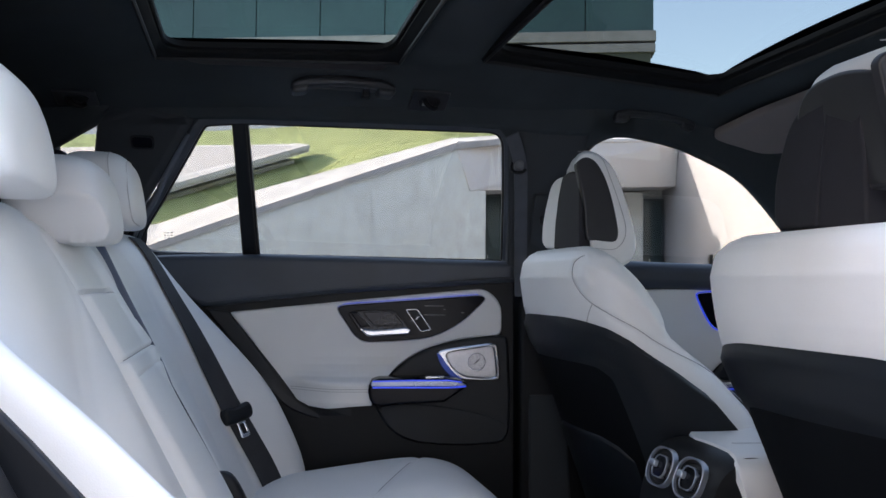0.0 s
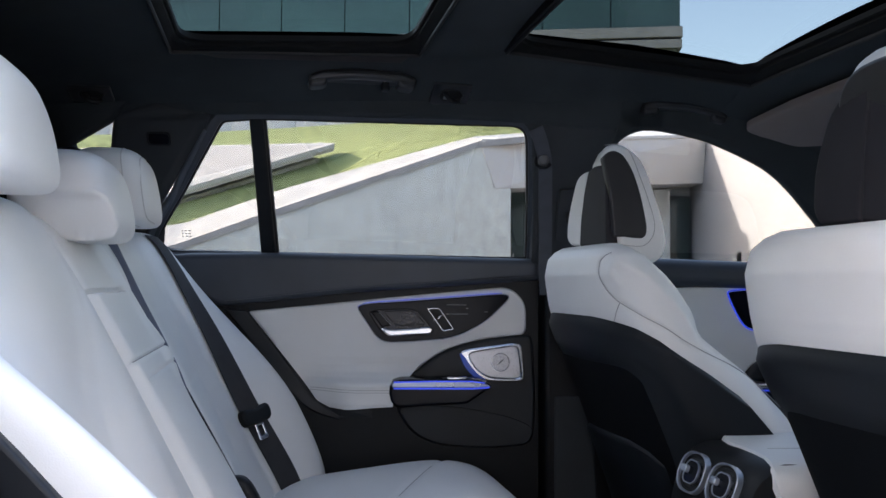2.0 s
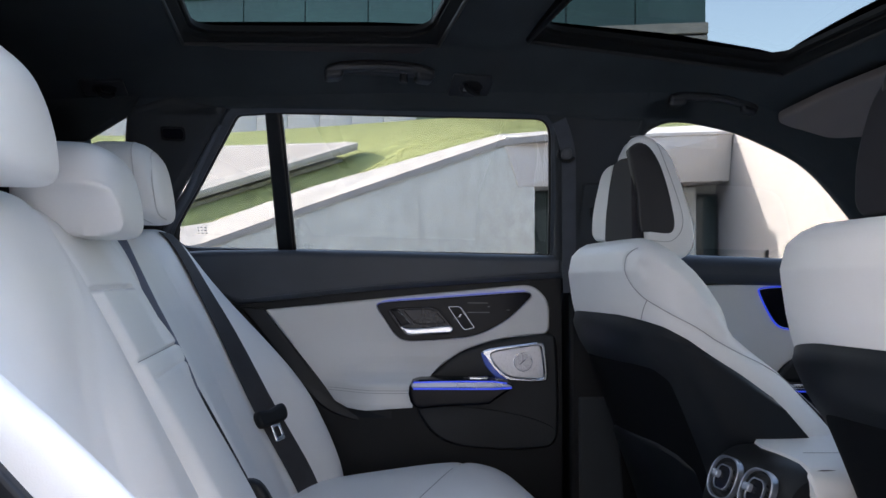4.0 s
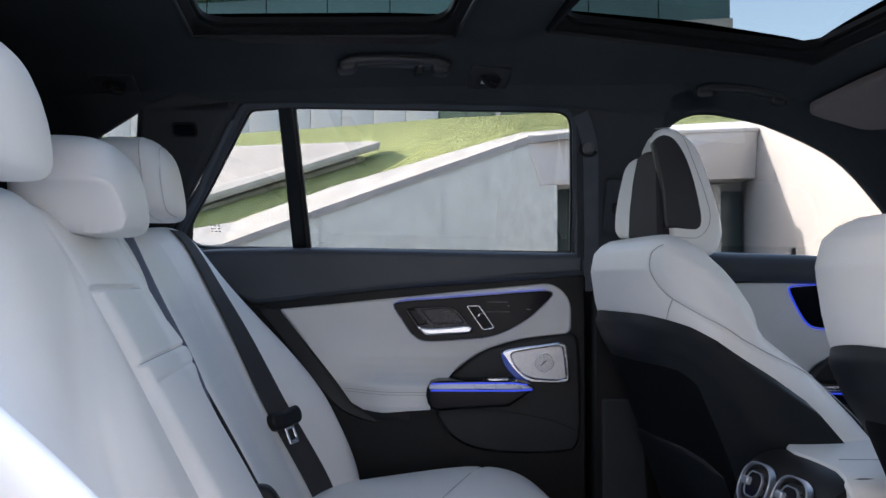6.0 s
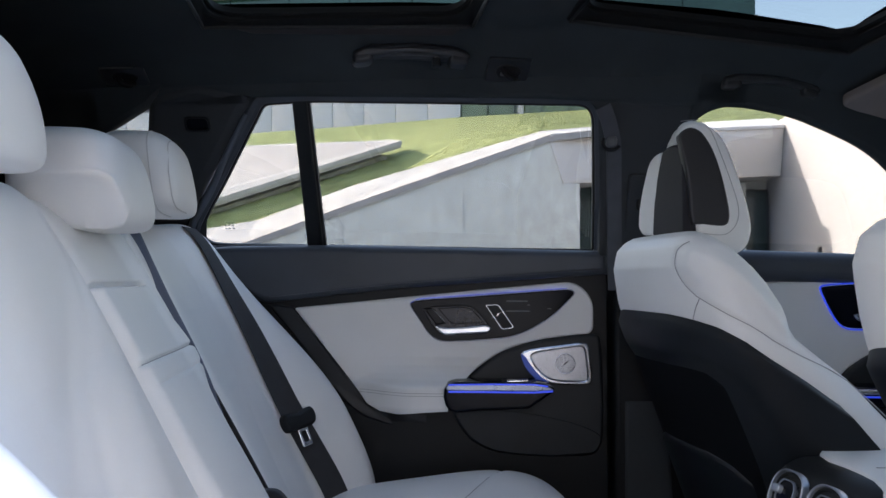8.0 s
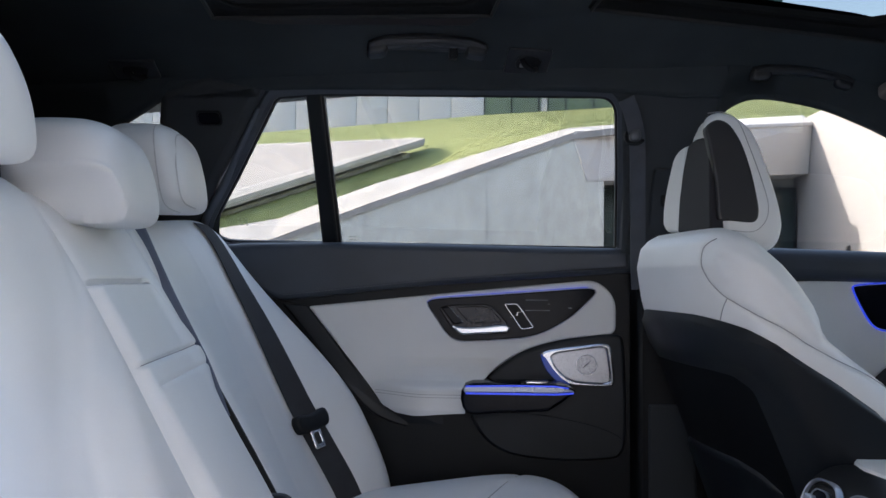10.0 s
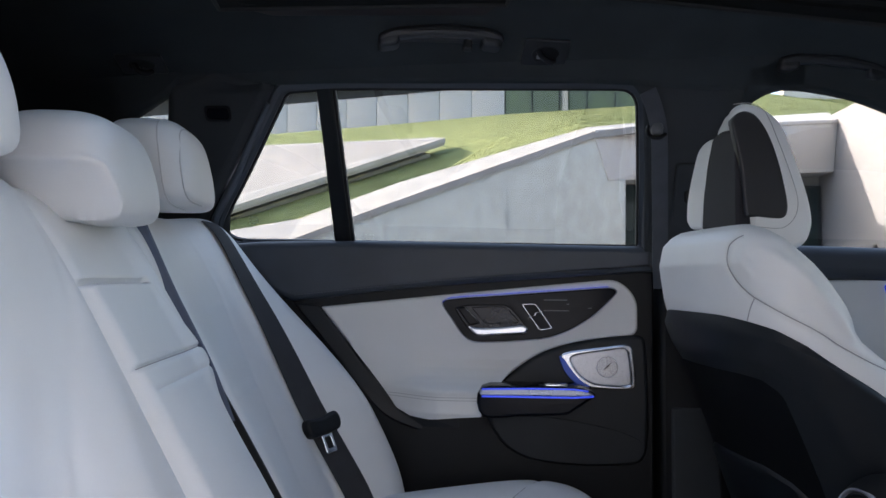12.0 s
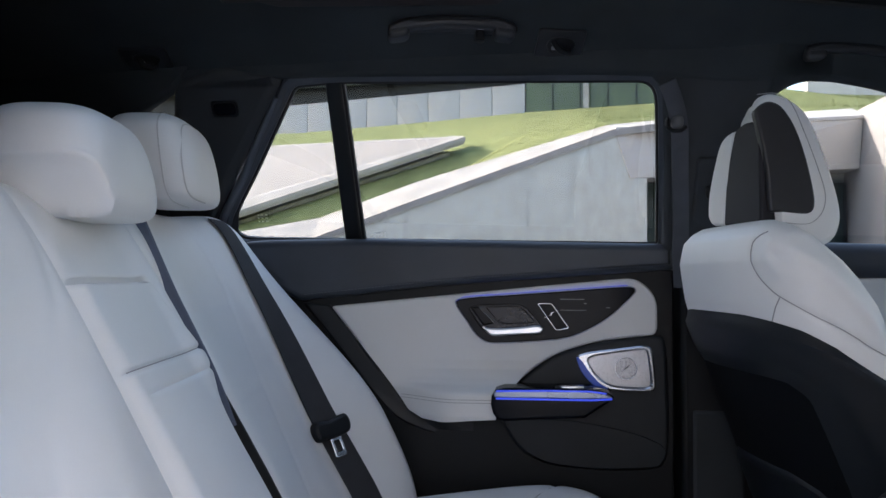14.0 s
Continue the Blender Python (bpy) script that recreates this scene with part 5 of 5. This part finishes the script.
    # pocket panel with its lower flap on the back of the shell
    def shell_patch(limit, top, lift_off, edge_w):
        bm = bmesh.new()
        grid = []
        ks = [k for k in range(25, 120) if section(0.7, 0.0, 2.6, m2)[k][2] < limit]
        for k in ks:
            c = section(0.7, 0.0, 2.6, m2)[k][2]
            zt = lerp_table(top, c)[0] - drop
            col = []
            for j in range(19):
                z = 0.36 + (zt - 0.36) * (1 - (1 - j / 18) ** 1.6)
                edge = min(1.0, (zt - z) / edge_w, (k - ks[0]) / 2, (ks[-1] - k) / 2)
                x, y, cc, ss = section(max(z, 0.40), 0.0022 + lift_off * max(0.0, edge), 2.6, m2)[k]
                col.append(bm.verts.new((x, y, z)))
            grid.append(col)
        for p, q in zip(grid, grid[1:]):
            for j in range(18):
                bm.faces.new((p[j], q[j], q[j + 1], p[j + 1]))
        return bm
    part("map_pocket", shell_patch(-0.745, [(-1.2, 0.789), (-0.95, 0.786), (-0.86, 0.776), (-0.78, 0.756), (-0.74, 0.73)], 0.0016, 0.010), POCKETCLOTH, seat, "black cloth map pocket")
    part("pocket_flap", shell_patch(-0.80, [(-1.2, 0.643), (-0.97, 0.638), (-0.90, 0.624), (-0.80, 0.585)], 0.0065, 0.006), SHELL, seat, "black lower pocket flap")
    # cushion of the seat, low in front
    part("seat_cushion", pad(lambda s, t, h: Vector((0.62 + t * 0.27, s * 0.26, 0.34 + h * (0.19 + 0.03 * t))), 24, 24, 3.4), WHITE, seat, "white leather seat cushion")
    part("seat_base", box(0.40, 0.88, -0.22, 0.22, 0.30, 0.37, 0.02), PLASTIC, seat)

    # headrest: a pad that narrows towards its top, with a faceted housing behind
    def half_width(z, sg):
        if sg > 0:
            return hw * lerp_table([(1.03, 1.0), (1.08, 0.88 + 0.07 * crown), (1.12, 0.6 + 0.25 * crown), (1.15, 0.22 + 0.48 * crown), (1.175, -0.05 + 0.63 * crown), (1.19, -0.2 + 0.55 * crown)], z - lift)[0]
        return hw * (1.0 - 0.10 * (z - lift - 0.957) / 0.23)

    pad_side = [(0.032, 1.010), (0.026, 1.070), (0.012, 1.137), (0.004, 1.160), (0.014, 1.180), (0.036, 1.188), (0.063, 1.181), (0.087, 1.162), (0.102, 1.135), (0.118, 1.090), (0.130, 1.050), (0.136, 1.020), (0.136, 0.998), (0.126, 0.973), (0.104, 0.960), (0.075, 0.957), (0.050, 0.962), (0.036, 0.982)]
    hp = curve_points([(hx + x, z + lift) for x, z in pad_side], 5)
    rr = []
    for s in (-1.0, -0.985, -0.94, -0.86, -0.7, -0.35, 0, 0.35, 0.7, 0.86, 0.94, 0.985, 1.0):
        ins = 0.013 * (1 - math.sqrt(max(0.0, 1 - ((abs(s) - 0.7) / 0.3) ** 2))) if abs(s) > 0.7 else 0.0
        rr.append([Vector((p.x + 0.030 * max(crown, smoothstep(-0.98, -0.3, s)) * (1 - smoothstep(0.0, 0.07, p.x - hx)), s * half_width(p.y, s), p.y)) for p in inset(hp, ins)])
    head = part("headrest", loft(rr), WHITE, seat, "white leather headrest with black side panels")
    side = curve_points([(hx + x, z + lift) for x, z in ((0.027, 1.014), (0.022, 1.08), (0.011, 1.140), (0.009, 1.159), (0.026, 1.1725), (0.047, 1.166), (0.066, 1.138), (0.080, 1.098), (0.089, 1.058), (0.093, 1.030), (0.090, 1.014), (0.079, 1.008), (0.040, 1.011))], 5)
    for sg in (-1,):
        part("side_panel", slab(side, lambda u, v, d: Vector((u, sg * (half_width(v, sg) - 0.012 + d), v)), 0.0135, 0.004, 4), BLACKHIDE, head, "black leather side panel")
        part("seam", tube(curve_points([(hx + x, sg * (half_width(z + lift, sg) + 0.0002), z + lift) for x, z in ((0.012, 1.182), (0.040, 1.184), (0.062, 1.170), (0.080, 1.128), (0.098, 1.077), (0.108, 1.038), (0.103, 1.012), (0.083, 0.995), (0.045, 0.996), (0.018, 0.999))], 6, False), 0.0006, 6), SEAM, head, "sewn seam")
    if crown:
        top = rounded([(-0.098, 1.02), (-0.095, 1.150), (-0.03, 1.166), (0.026, 1.162), (0.054, 1.146), (0.085, 1.09), (0.094, 1.02)], [0.004, 0.04, 0.05, 0.05, 0.03, 0.04, 0.004], 6)
        part("rear_panel", slab([Vector((p.x, p.y + lift)) for p in top], lambda u, v, d: Vector((hx + 0.044 - d - 0.010 * smoothstep(1.10, 1.19, v), u, v)), 0.022, 0.006, 4), BLACKHIDE, head, "black leather rear panel")
    x0 = hx + 0.016
    part("housing", slab(rounded(rear_face, [0.004, 0.02, 0.02, 0.02, 0.004, 0.05, 0.004], 6), lambda u, v, d: Vector((x0 + 0.03 - d + 0.02 * max(0.0, (v - 1.09) * 4) ** 2, u, v)), 0.030, 0.005, 4), HOUSING, head, "black rear housing")
    part("edge_strip", slab(rounded(rear_wing, [0.003, 0.02, 0.03, 0.03, 0.03, 0.01, 0.01, 0.004], 6), lambda u, v, d: Vector((x0 + 0.03 - d + 0.05 * (u - 0.02) + 0.02 * max(0.0, (v - 1.09) * 4) ** 2, u, v)), 0.0305, 0.006, 4), facet, head, facet_label)
    foot = [(rear_face[0][0], rear_face[0][1]), (rear_face[0][0], rear_face[0][1] - 0.012), (rear_wing[6][0] - 0.012, rear_face[0][1] - 0.012), (rear_wing[6][0], rear_wing[6][1])]
    part("housing_foot", slab(v2(foot), lambda u, v, d: Vector((x0 + 0.032 - d, u, v)), 0.026, 0.008, 3), HOUSING, head, "black chamfer under the housing")
    for dy in (-0.05, 0.05):
        part("headrest_rod", tube([(hx + 0.07, dy, 0.93), (hx + 0.075, dy, 0.99)], 0.007), CHROME, head, "steel rod")
    return seat


front_seat(CAR @ pose(0.415, 0.36, 0), "white leather front seat with black back shell", WHITE, "white leather edge",
           [(-0.107, 0.988), (-0.103, 1.137), (-0.074, 1.149), (-0.035, 1.152), (-0.007, 1.145), (0.030, 1.075), (0.038, 1.000)],
           [(-0.0065, 1.1455), (0.030, 1.146), (0.064, 1.137), (0.106, 1.085), (0.125, 1.052), (0.128, 1.018), (0.105, 1.004), (0.0385, 1.000)], 0.022)
front_seat(CAR @ pose(0.456, -0.40, 0), "white leather front seat with black back shell", HOUSING, "black leather edge",
           [(-0.066, 0.985), (-0.060, 1.140), (-0.039, 1.153), (-0.015, 1.156), (0.003, 1.153), (0.016, 1.09), (0.022, 0.996)],
           [(0.0035, 1.1535), (0.049, 1.156), (0.082, 1.135), (0.108, 1.085), (0.117, 1.056), (0.119, 1.014), (0.106, 0.998), (0.0225, 0.996)], 0.038, 0.015, 0.014, 0.106, 0.016, 0.006, 1.0)

# ---- centre console ----
console = thing("centre_console", "black centre console with white lid and rear air vents", "console", m=CAR)
CX, CY = 0.535, -0.02
side_prof = curve_points([(CX - 0.045, 0.30), (CX - 0.05, 0.45), (CX - 0.040, 0.56), (CX - 0.018, 0.632), (CX + 0.015, 0.660), (CX + 0.06, 0.664), (CX + 0.30, 0.645), (CX + 0.50, 0.64), (CX + 0.55, 0.60), (CX + 0.55, 0.32), (CX + 0.2, 0.30)], 5)
rr = []
for s in (-1.0, -0.97, -0.88, 0.0, 0.88, 0.97, 1.0):
    ins = 0.018 * (1 if abs(s) == 1 else 0.3 if abs(s) == 0.97 else 0)
    rr.append([Vector((p.x, CY + s * 0.115, p.y)) for p in inset(side_prof, ins)])
part("body", loft(rr), PLASTIC, console)


def lid_mesh():
    """A padded lid whose leather wraps down over the side next to the opening; its rear edge is bowed."""
    rear = [(0.118, 0.075), (0.08, 0.052), (0.04, 0.041), (0.0, 0.042), (-0.04, 0.039), (-0.075, 0.034), (-0.105, 0.024), (-0.128, 0.014), (-0.142, 0.012), (-0.150, 0.014), (-0.153, 0.018), (-0.154, 0.022)]
    drop = [(0.118, 0.0), (-0.09, 0.0), (-0.118, 0.002), (-0.136, 0.008), (-0.147, 0.020), (-0.152, 0.034), (-0.1535, 0.048), (-0.154, 0.066)]
    bm = bmesh.new()
    top, low = [], []
    for y, dx in rear:
        fall = lerp_table([(-a, b) for a, b in drop], -y)[0]
        z = 0.668 - fall
        xs = [CX + dx] + [CX + dx + 0.004 + (0.466 - dx) * k / 8 for k in range(9)]
        top.append([bm.verts.new((x, y, z - (0.005 if k == 0 else 0.0))) for k, x in enumerate(xs)])
        low.append([bm.verts.new((x, y + (0.006 if y < -0.14 else 0.0), z - 0.020)) for x in xs])
    for g in (top, low):
        for p, q in zip(g, g[1:]):
            for k in range(len(p) - 1):
                bm.faces.new((p[k], p[k + 1], q[k + 1], q[k]))
    edge = lambda g: g[0][:-1] + [r[-1] for r in g[:-1]] + g[-1][:0:-1] + [r[0] for r in g[:0:-1]]
    bridge(bm, edge(top), edge(low))
    return bm


part("lid", lid_mesh(), WHITE, console, "white leather armrest lid")
part("lid_seam", tube([(CX + 0.075 + 0.03 * k, -0.02 - 0.004 * k, 0.6684) for k in range(12)], 0.0006, 6), SEAM, console, "sewn seam")



def vent(yc):
    n = Vector((-0.93, 0, 0.36)).normalized()
    up = Vector((0.36, 0, 0.93)).normalized()
    c = Vector((CX - 0.020, yc, 0.622))
    pl = lambda u, v, d: c + Vector((0, -1, 0)) * u + up * v + n * d
    outer = [Vector((0.041 * math.copysign(abs(math.cos(a)) ** 0.8, math.cos(a)), 0.0335 * math.copysign(abs(math.sin(a)) ** 0.8, math.sin(a)))) for a in (2 * math.pi * k / 40 for k in range(40))]
    v = part("air_vent", slab(outer, pl, 0.004, 0.002), RUBBER, console, "round rear air vent")
    part("rim", ring(outer, inset(outer, 0.0030), pl, 0.012, 0.0014), VENTRIM, v, "bright metal rim")
    part("throat", ring(inset(outer, 0.0032), inset(outer, 0.0085), pl, 0.007, 0.0015), PLASTIC, v)
    for k in range(3):
        part("slat", slab(rounded([(-0.030, -0.015 + 0.0138 * k), (0.030, -0.015 + 0.0138 * k), (0.030, -0.0128 + 0.0138 * k), (-0.030, -0.0128 + 0.0138 * k)], 0.001), pl, 0.0065, 0.0006), PLASTIC, v)
    inner = rounded([(-0.014, -0.019), (0.012, -0.019), (0.022, -0.010), (0.022, 0.010), (0.012, 0.019), (-0.014, 0.019), (-0.022, 0.010), (-0.022, -0.010)], 0.008, 4)
    part("core", slab(inner, pl, 0.010, 0.002), GLOSS, v)
    part("core_rim", ring(inner, inset(inner, 0.0020), pl, 0.0120, 0.0006), VENTRIM, v, "thin metal ring")
    part("tab", slab(rounded([(-0.026, -0.004), (-0.008, -0.004), (-0.008, 0.008), (-0.026, 0.008)], 0.004), pl, 0.018, 0.003), VENTRIM, v, "small metal tab")


vent(CY + 0.047)
vent(CY - 0.047)
part("tray_rim", ring(rounded([(-0.07, 0.50), (0.07, 0.50), (0.07, 0.565), (-0.07, 0.565)], 0.012), rounded([(-0.065, 0.505), (0.065, 0.505), (0.065, 0.56), (-0.065, 0.56)], 0.010), lambda u, v, d: Vector((CX - 0.038 - 0.02 * (0.565 - v) / 0.06 - d, CY + u, v)), 0.006, 0.0015), CHROME, console, "metal rim of the lower tray")

# ---- handles, hooks and small fittings on the headlining ----
def roof_normal_pose(xl, yl):
    p = lining(xl, yl)
    dx = lining(xl + 0.01, yl) - lining(xl - 0.01, yl)
    dy = lining(xl, yl + 0.01) - lining(xl, yl - 0.01)
    n = dx.cross(dy).normalized()
    if n.z > 0:
        n = -n
    return p, dx.normalized(), n


def grab_handle(x0, x1, yl, z0, z1, label, hook):
    """A flat moulded bar with two broad feet that turn down towards the window; z0 and z1 are the heights of its top at both ends."""
    g = thing("grab_handle", label, "grab handle", "grab handles")
    L = x1 - x0
    top = lambda u: z0 + (z1 - z0) * u / L + 0.007 * math.sin(u / L * math.pi)

    def at(u, v, d):
        bow = 0.010 * math.sin(min(1.0, max(0.0, u / L)) * math.pi)
        return CAR @ Vector((x0 + u, yl + 0.030 - d - bow, top(u) + v))
    bar = rounded([(0.006, -0.021), (0.006, -0.008), (0.030, 0.0), (L / 2, 0.0), (L - 0.030, 0.0), (L - 0.006, -0.008), (L - 0.006, -0.021), (L - 0.05, -0.020), (L / 2, -0.019), (0.05, -0.020)], [0.004, 0.010, 0.02, 0.02, 0.02, 0.010, 0.004, 0.02, 0.02, 0.02], 4)
    feet = [rounded([(u - 0.020, -0.031), (u + 0.016, -0.031), (u + 0.018, -0.006), (u - 0.019, -0.006)], [0.012, 0.012, 0.008, 0.012], 4) for u in (0.025, L - 0.025)]
    whole = slab(bar, lambda u, v, d: at(u, v, d + 0.028), 0.020, 0.008, 5)
    for f in feet:
        piece = slab(f, lambda u, v, d: at(u, v, d + 0.008), 0.0385, 0.008, 5)
        me = bpy.data.meshes.new("foot")
        piece.to_mesh(me)
        piece.free()
        whole.from_mesh(me)
        bpy.data.meshes.remove(me)
    part("bar", whole, HANDLE, g)
    for u in (0.024, L - 0.024):
        part("mount", slab(rounded([(u - 0.016, -0.029), (u + 0.014, -0.029), (u + 0.014, -0.008), (u - 0.016, -0.008)], 0.008), at, 0.032, 0.004), PLASTIC, g)
    if hook:
        hook_at = lambda u, v, d: at(L - 0.066 + u, v - 0.018, d + 0.010)
        part("coat_hook", slab(rounded([(-0.008, -0.018), (0.008, -0.018), (0.007, 0.002), (-0.007, 0.002)], 0.004), hook_at, 0.020, 0.004), PLASTIC, g, "small coat hook")
        part("hook_pin", tube([hook_at(-0.005, -0.001, 0.022), hook_at(0.005, -0.001, 0.022)], 0.0022, 8), CHROME, g, "bright hook pin")


grab_handle(-0.096, 0.127, 0.435, 1.331, 1.334, "black moulded grab handle above the rear door", True)
grab_handle(0.602, 0.808, 0.452, 1.313, 1.298, "black moulded grab handle above the front door", False)


def hook_plate(xl, yl, label, w=0.040, h=0.033):
    g = thing("hook_plate", label, "coat hook", "hook plates")
    p, dx, n = roof_normal_pose(xl, yl)
    dy = n.cross(dx).normalized()
    pl = lambda u, v, d: p + dx * u + dy * v + n * d
    part("plate", slab(rounded([(-w, -h), (w, -h), (w, h), (-w, h)], 0.006), pl, 0.005, 0.002), HANDLE, g)
    kidney = curve_points([(-0.022, -0.004), (-0.018, 0.012), (-0.004, 0.018), (0.014, 0.015), (0.024, 0.004), (0.020, -0.008), (0.010, -0.010), (0.002, -0.004), (-0.004, -0.014), (-0.014, -0.018)], 4)
    part("recess", slab(kidney, pl, 0.0058, 0.0004), RUBBER, g)
    part("recess_lip", ring(inset(kidney, -0.0012), kidney, pl, 0.0066, 0.0004), HANDLE, g)
    part("hook", tube(curve_points([pl(-0.012, 0.006, 0.004), pl(-0.004, 0.004, 0.018), pl(0.008, -0.002, 0.02), pl(0.016, -0.01, 0.012)], 5, False), 0.0055, 10), PLASTIC, g)
    part("mark", slab(rounded([(-0.014, -0.012), (-0.004, -0.012), (-0.004, -0.003), (-0.014, -0.003)], 0.002), pl, 0.0075, 0.0005), PRINT, g)


hook_plate(0.20, 0.470, "black hook plate set in the headlining above the rear door")
hook_plate(-0.51, 0.538, "black hook plate set in the headlining by the boot")
knob = thing("roof_button", "small grey button set in the headlining", "button")
kp, kx, kn = roof_normal_pose(0.905, 0.442)
ky = kn.cross(kx).normalized()
part("cap", slab(circle(0, 0, 0.008, 20), lambda u, v, d: kp + kx * u + ky * v + kn * d, 0.004, 0.0015), GUIDE, knob)
part("collar", ring(circle(0, 0, 0.0105, 20), circle(0, 0, 0.0082, 20), lambda u, v, d: kp + kx * u + ky * v + kn * d, 0.003, 0.0008), PLASTIC, knob)
btn = thing("belt_outlet", "small black oval lamp on the rear pillar", "pillar lamp")
part("lens", slab(rounded([(-0.485, 1.219), (-0.443, 1.219), (-0.443, 1.238), (-0.485, 1.238)], 0.008), lambda u, v, d: on_side(u, v, d + 0.033), 0.006, 0.002), GLOSS, btn)
part("bezel", ring(rounded([(-0.489, 1.215), (-0.439, 1.215), (-0.439, 1.242), (-0.489, 1.242)], 0.009), rounded([(-0.485, 1.219), (-0.443, 1.219), (-0.443, 1.238), (-0.485, 1.238)], 0.008), lambda u, v, d: on_side(u, v, d + 0.033), 0.007, 0.001), PLASTIC, btn)

# Seat belt at the middle pillar
pbelt = thing("seat_belt", "black webbing seat belt hanging on the middle pillar", "seat belt")
part("webbing", strip(curve_points([(0.322, 0.533, 1.252), (0.336, 0.550, 1.225), (0.350, 0.578, 1.185), (0.362, 0.638, 1.088), (0.369, 0.672, 1.02), (0.371, 0.684, 0.96), (0.373, 0.684, 0.90)], 8, False), lambda s: Vector((0.1, -0.9, -0.35)).normalized(), 0.030, 0.004), BELTGREY, pbelt)
part("guide", super_box((0.345, 0.570, 1.190), (0.011, 0.010, 0.012), 3, 0.0, 12, 20), GUIDE, pbelt, "grey moulded belt guide")
part("guide_loop", tube(curve_points([(0.330, 0.570, 1.196), (0.327, 0.566, 1.184), (0.334, 0.562, 1.174), (0.350, 0.562, 1.173), (0.360, 0.566, 1.180)], 6, False), 0.0035, 8), PLASTIC, pbelt, "black belt loop")
part("adjuster_knob", super_box((0.412, 0.630, 1.072), (0.006, 0.008, 0.012), 3, 0.0, 10, 14), RUBBER, pbelt, "small black release knob")

part("height_adjuster", slab(rounded([(0.392, 1.004), (0.436, 1.004), (0.430, 1.142), (0.390, 1.142)], 0.008), lambda u, v, d: on_side(u, v, d + 0.024), 0.010, 0.004), PILLAR, pbelt, "charcoal belt height adjuster")

visor = thing("sun_visor", "beige fabric sun visor folded against the headlining", "sun visor")
part("panel", slab(rounded([(0.90, 0.05), (1.05, 0.04), (1.05, 0.40), (0.965, 0.442), (0.89, 0.446), (0.835, 0.432), (0.885, 0.30)], 0.02), lambda u, v, d: lining(u, v, -0.012 - d), 0.016, 0.007), BEIGE, visor)
pod = thing("bundle", "small dark blue cloth bundle behind the rear seat", "cloth")
part("cloth", super_box((-0.640, 0.540, 1.172), (0.034, 0.03, 0.024), 2.3, 0, 14, 20), mat("navy_cloth", (0.012, 0.018, 0.04), 0.8), pod)
setting("parcel_cover", box(-1.5, -0.62, -0.7, 0.69, 1.0, 1.02, 0.004), PLASTIC, "black boot cover behind the rear seat", "panel")
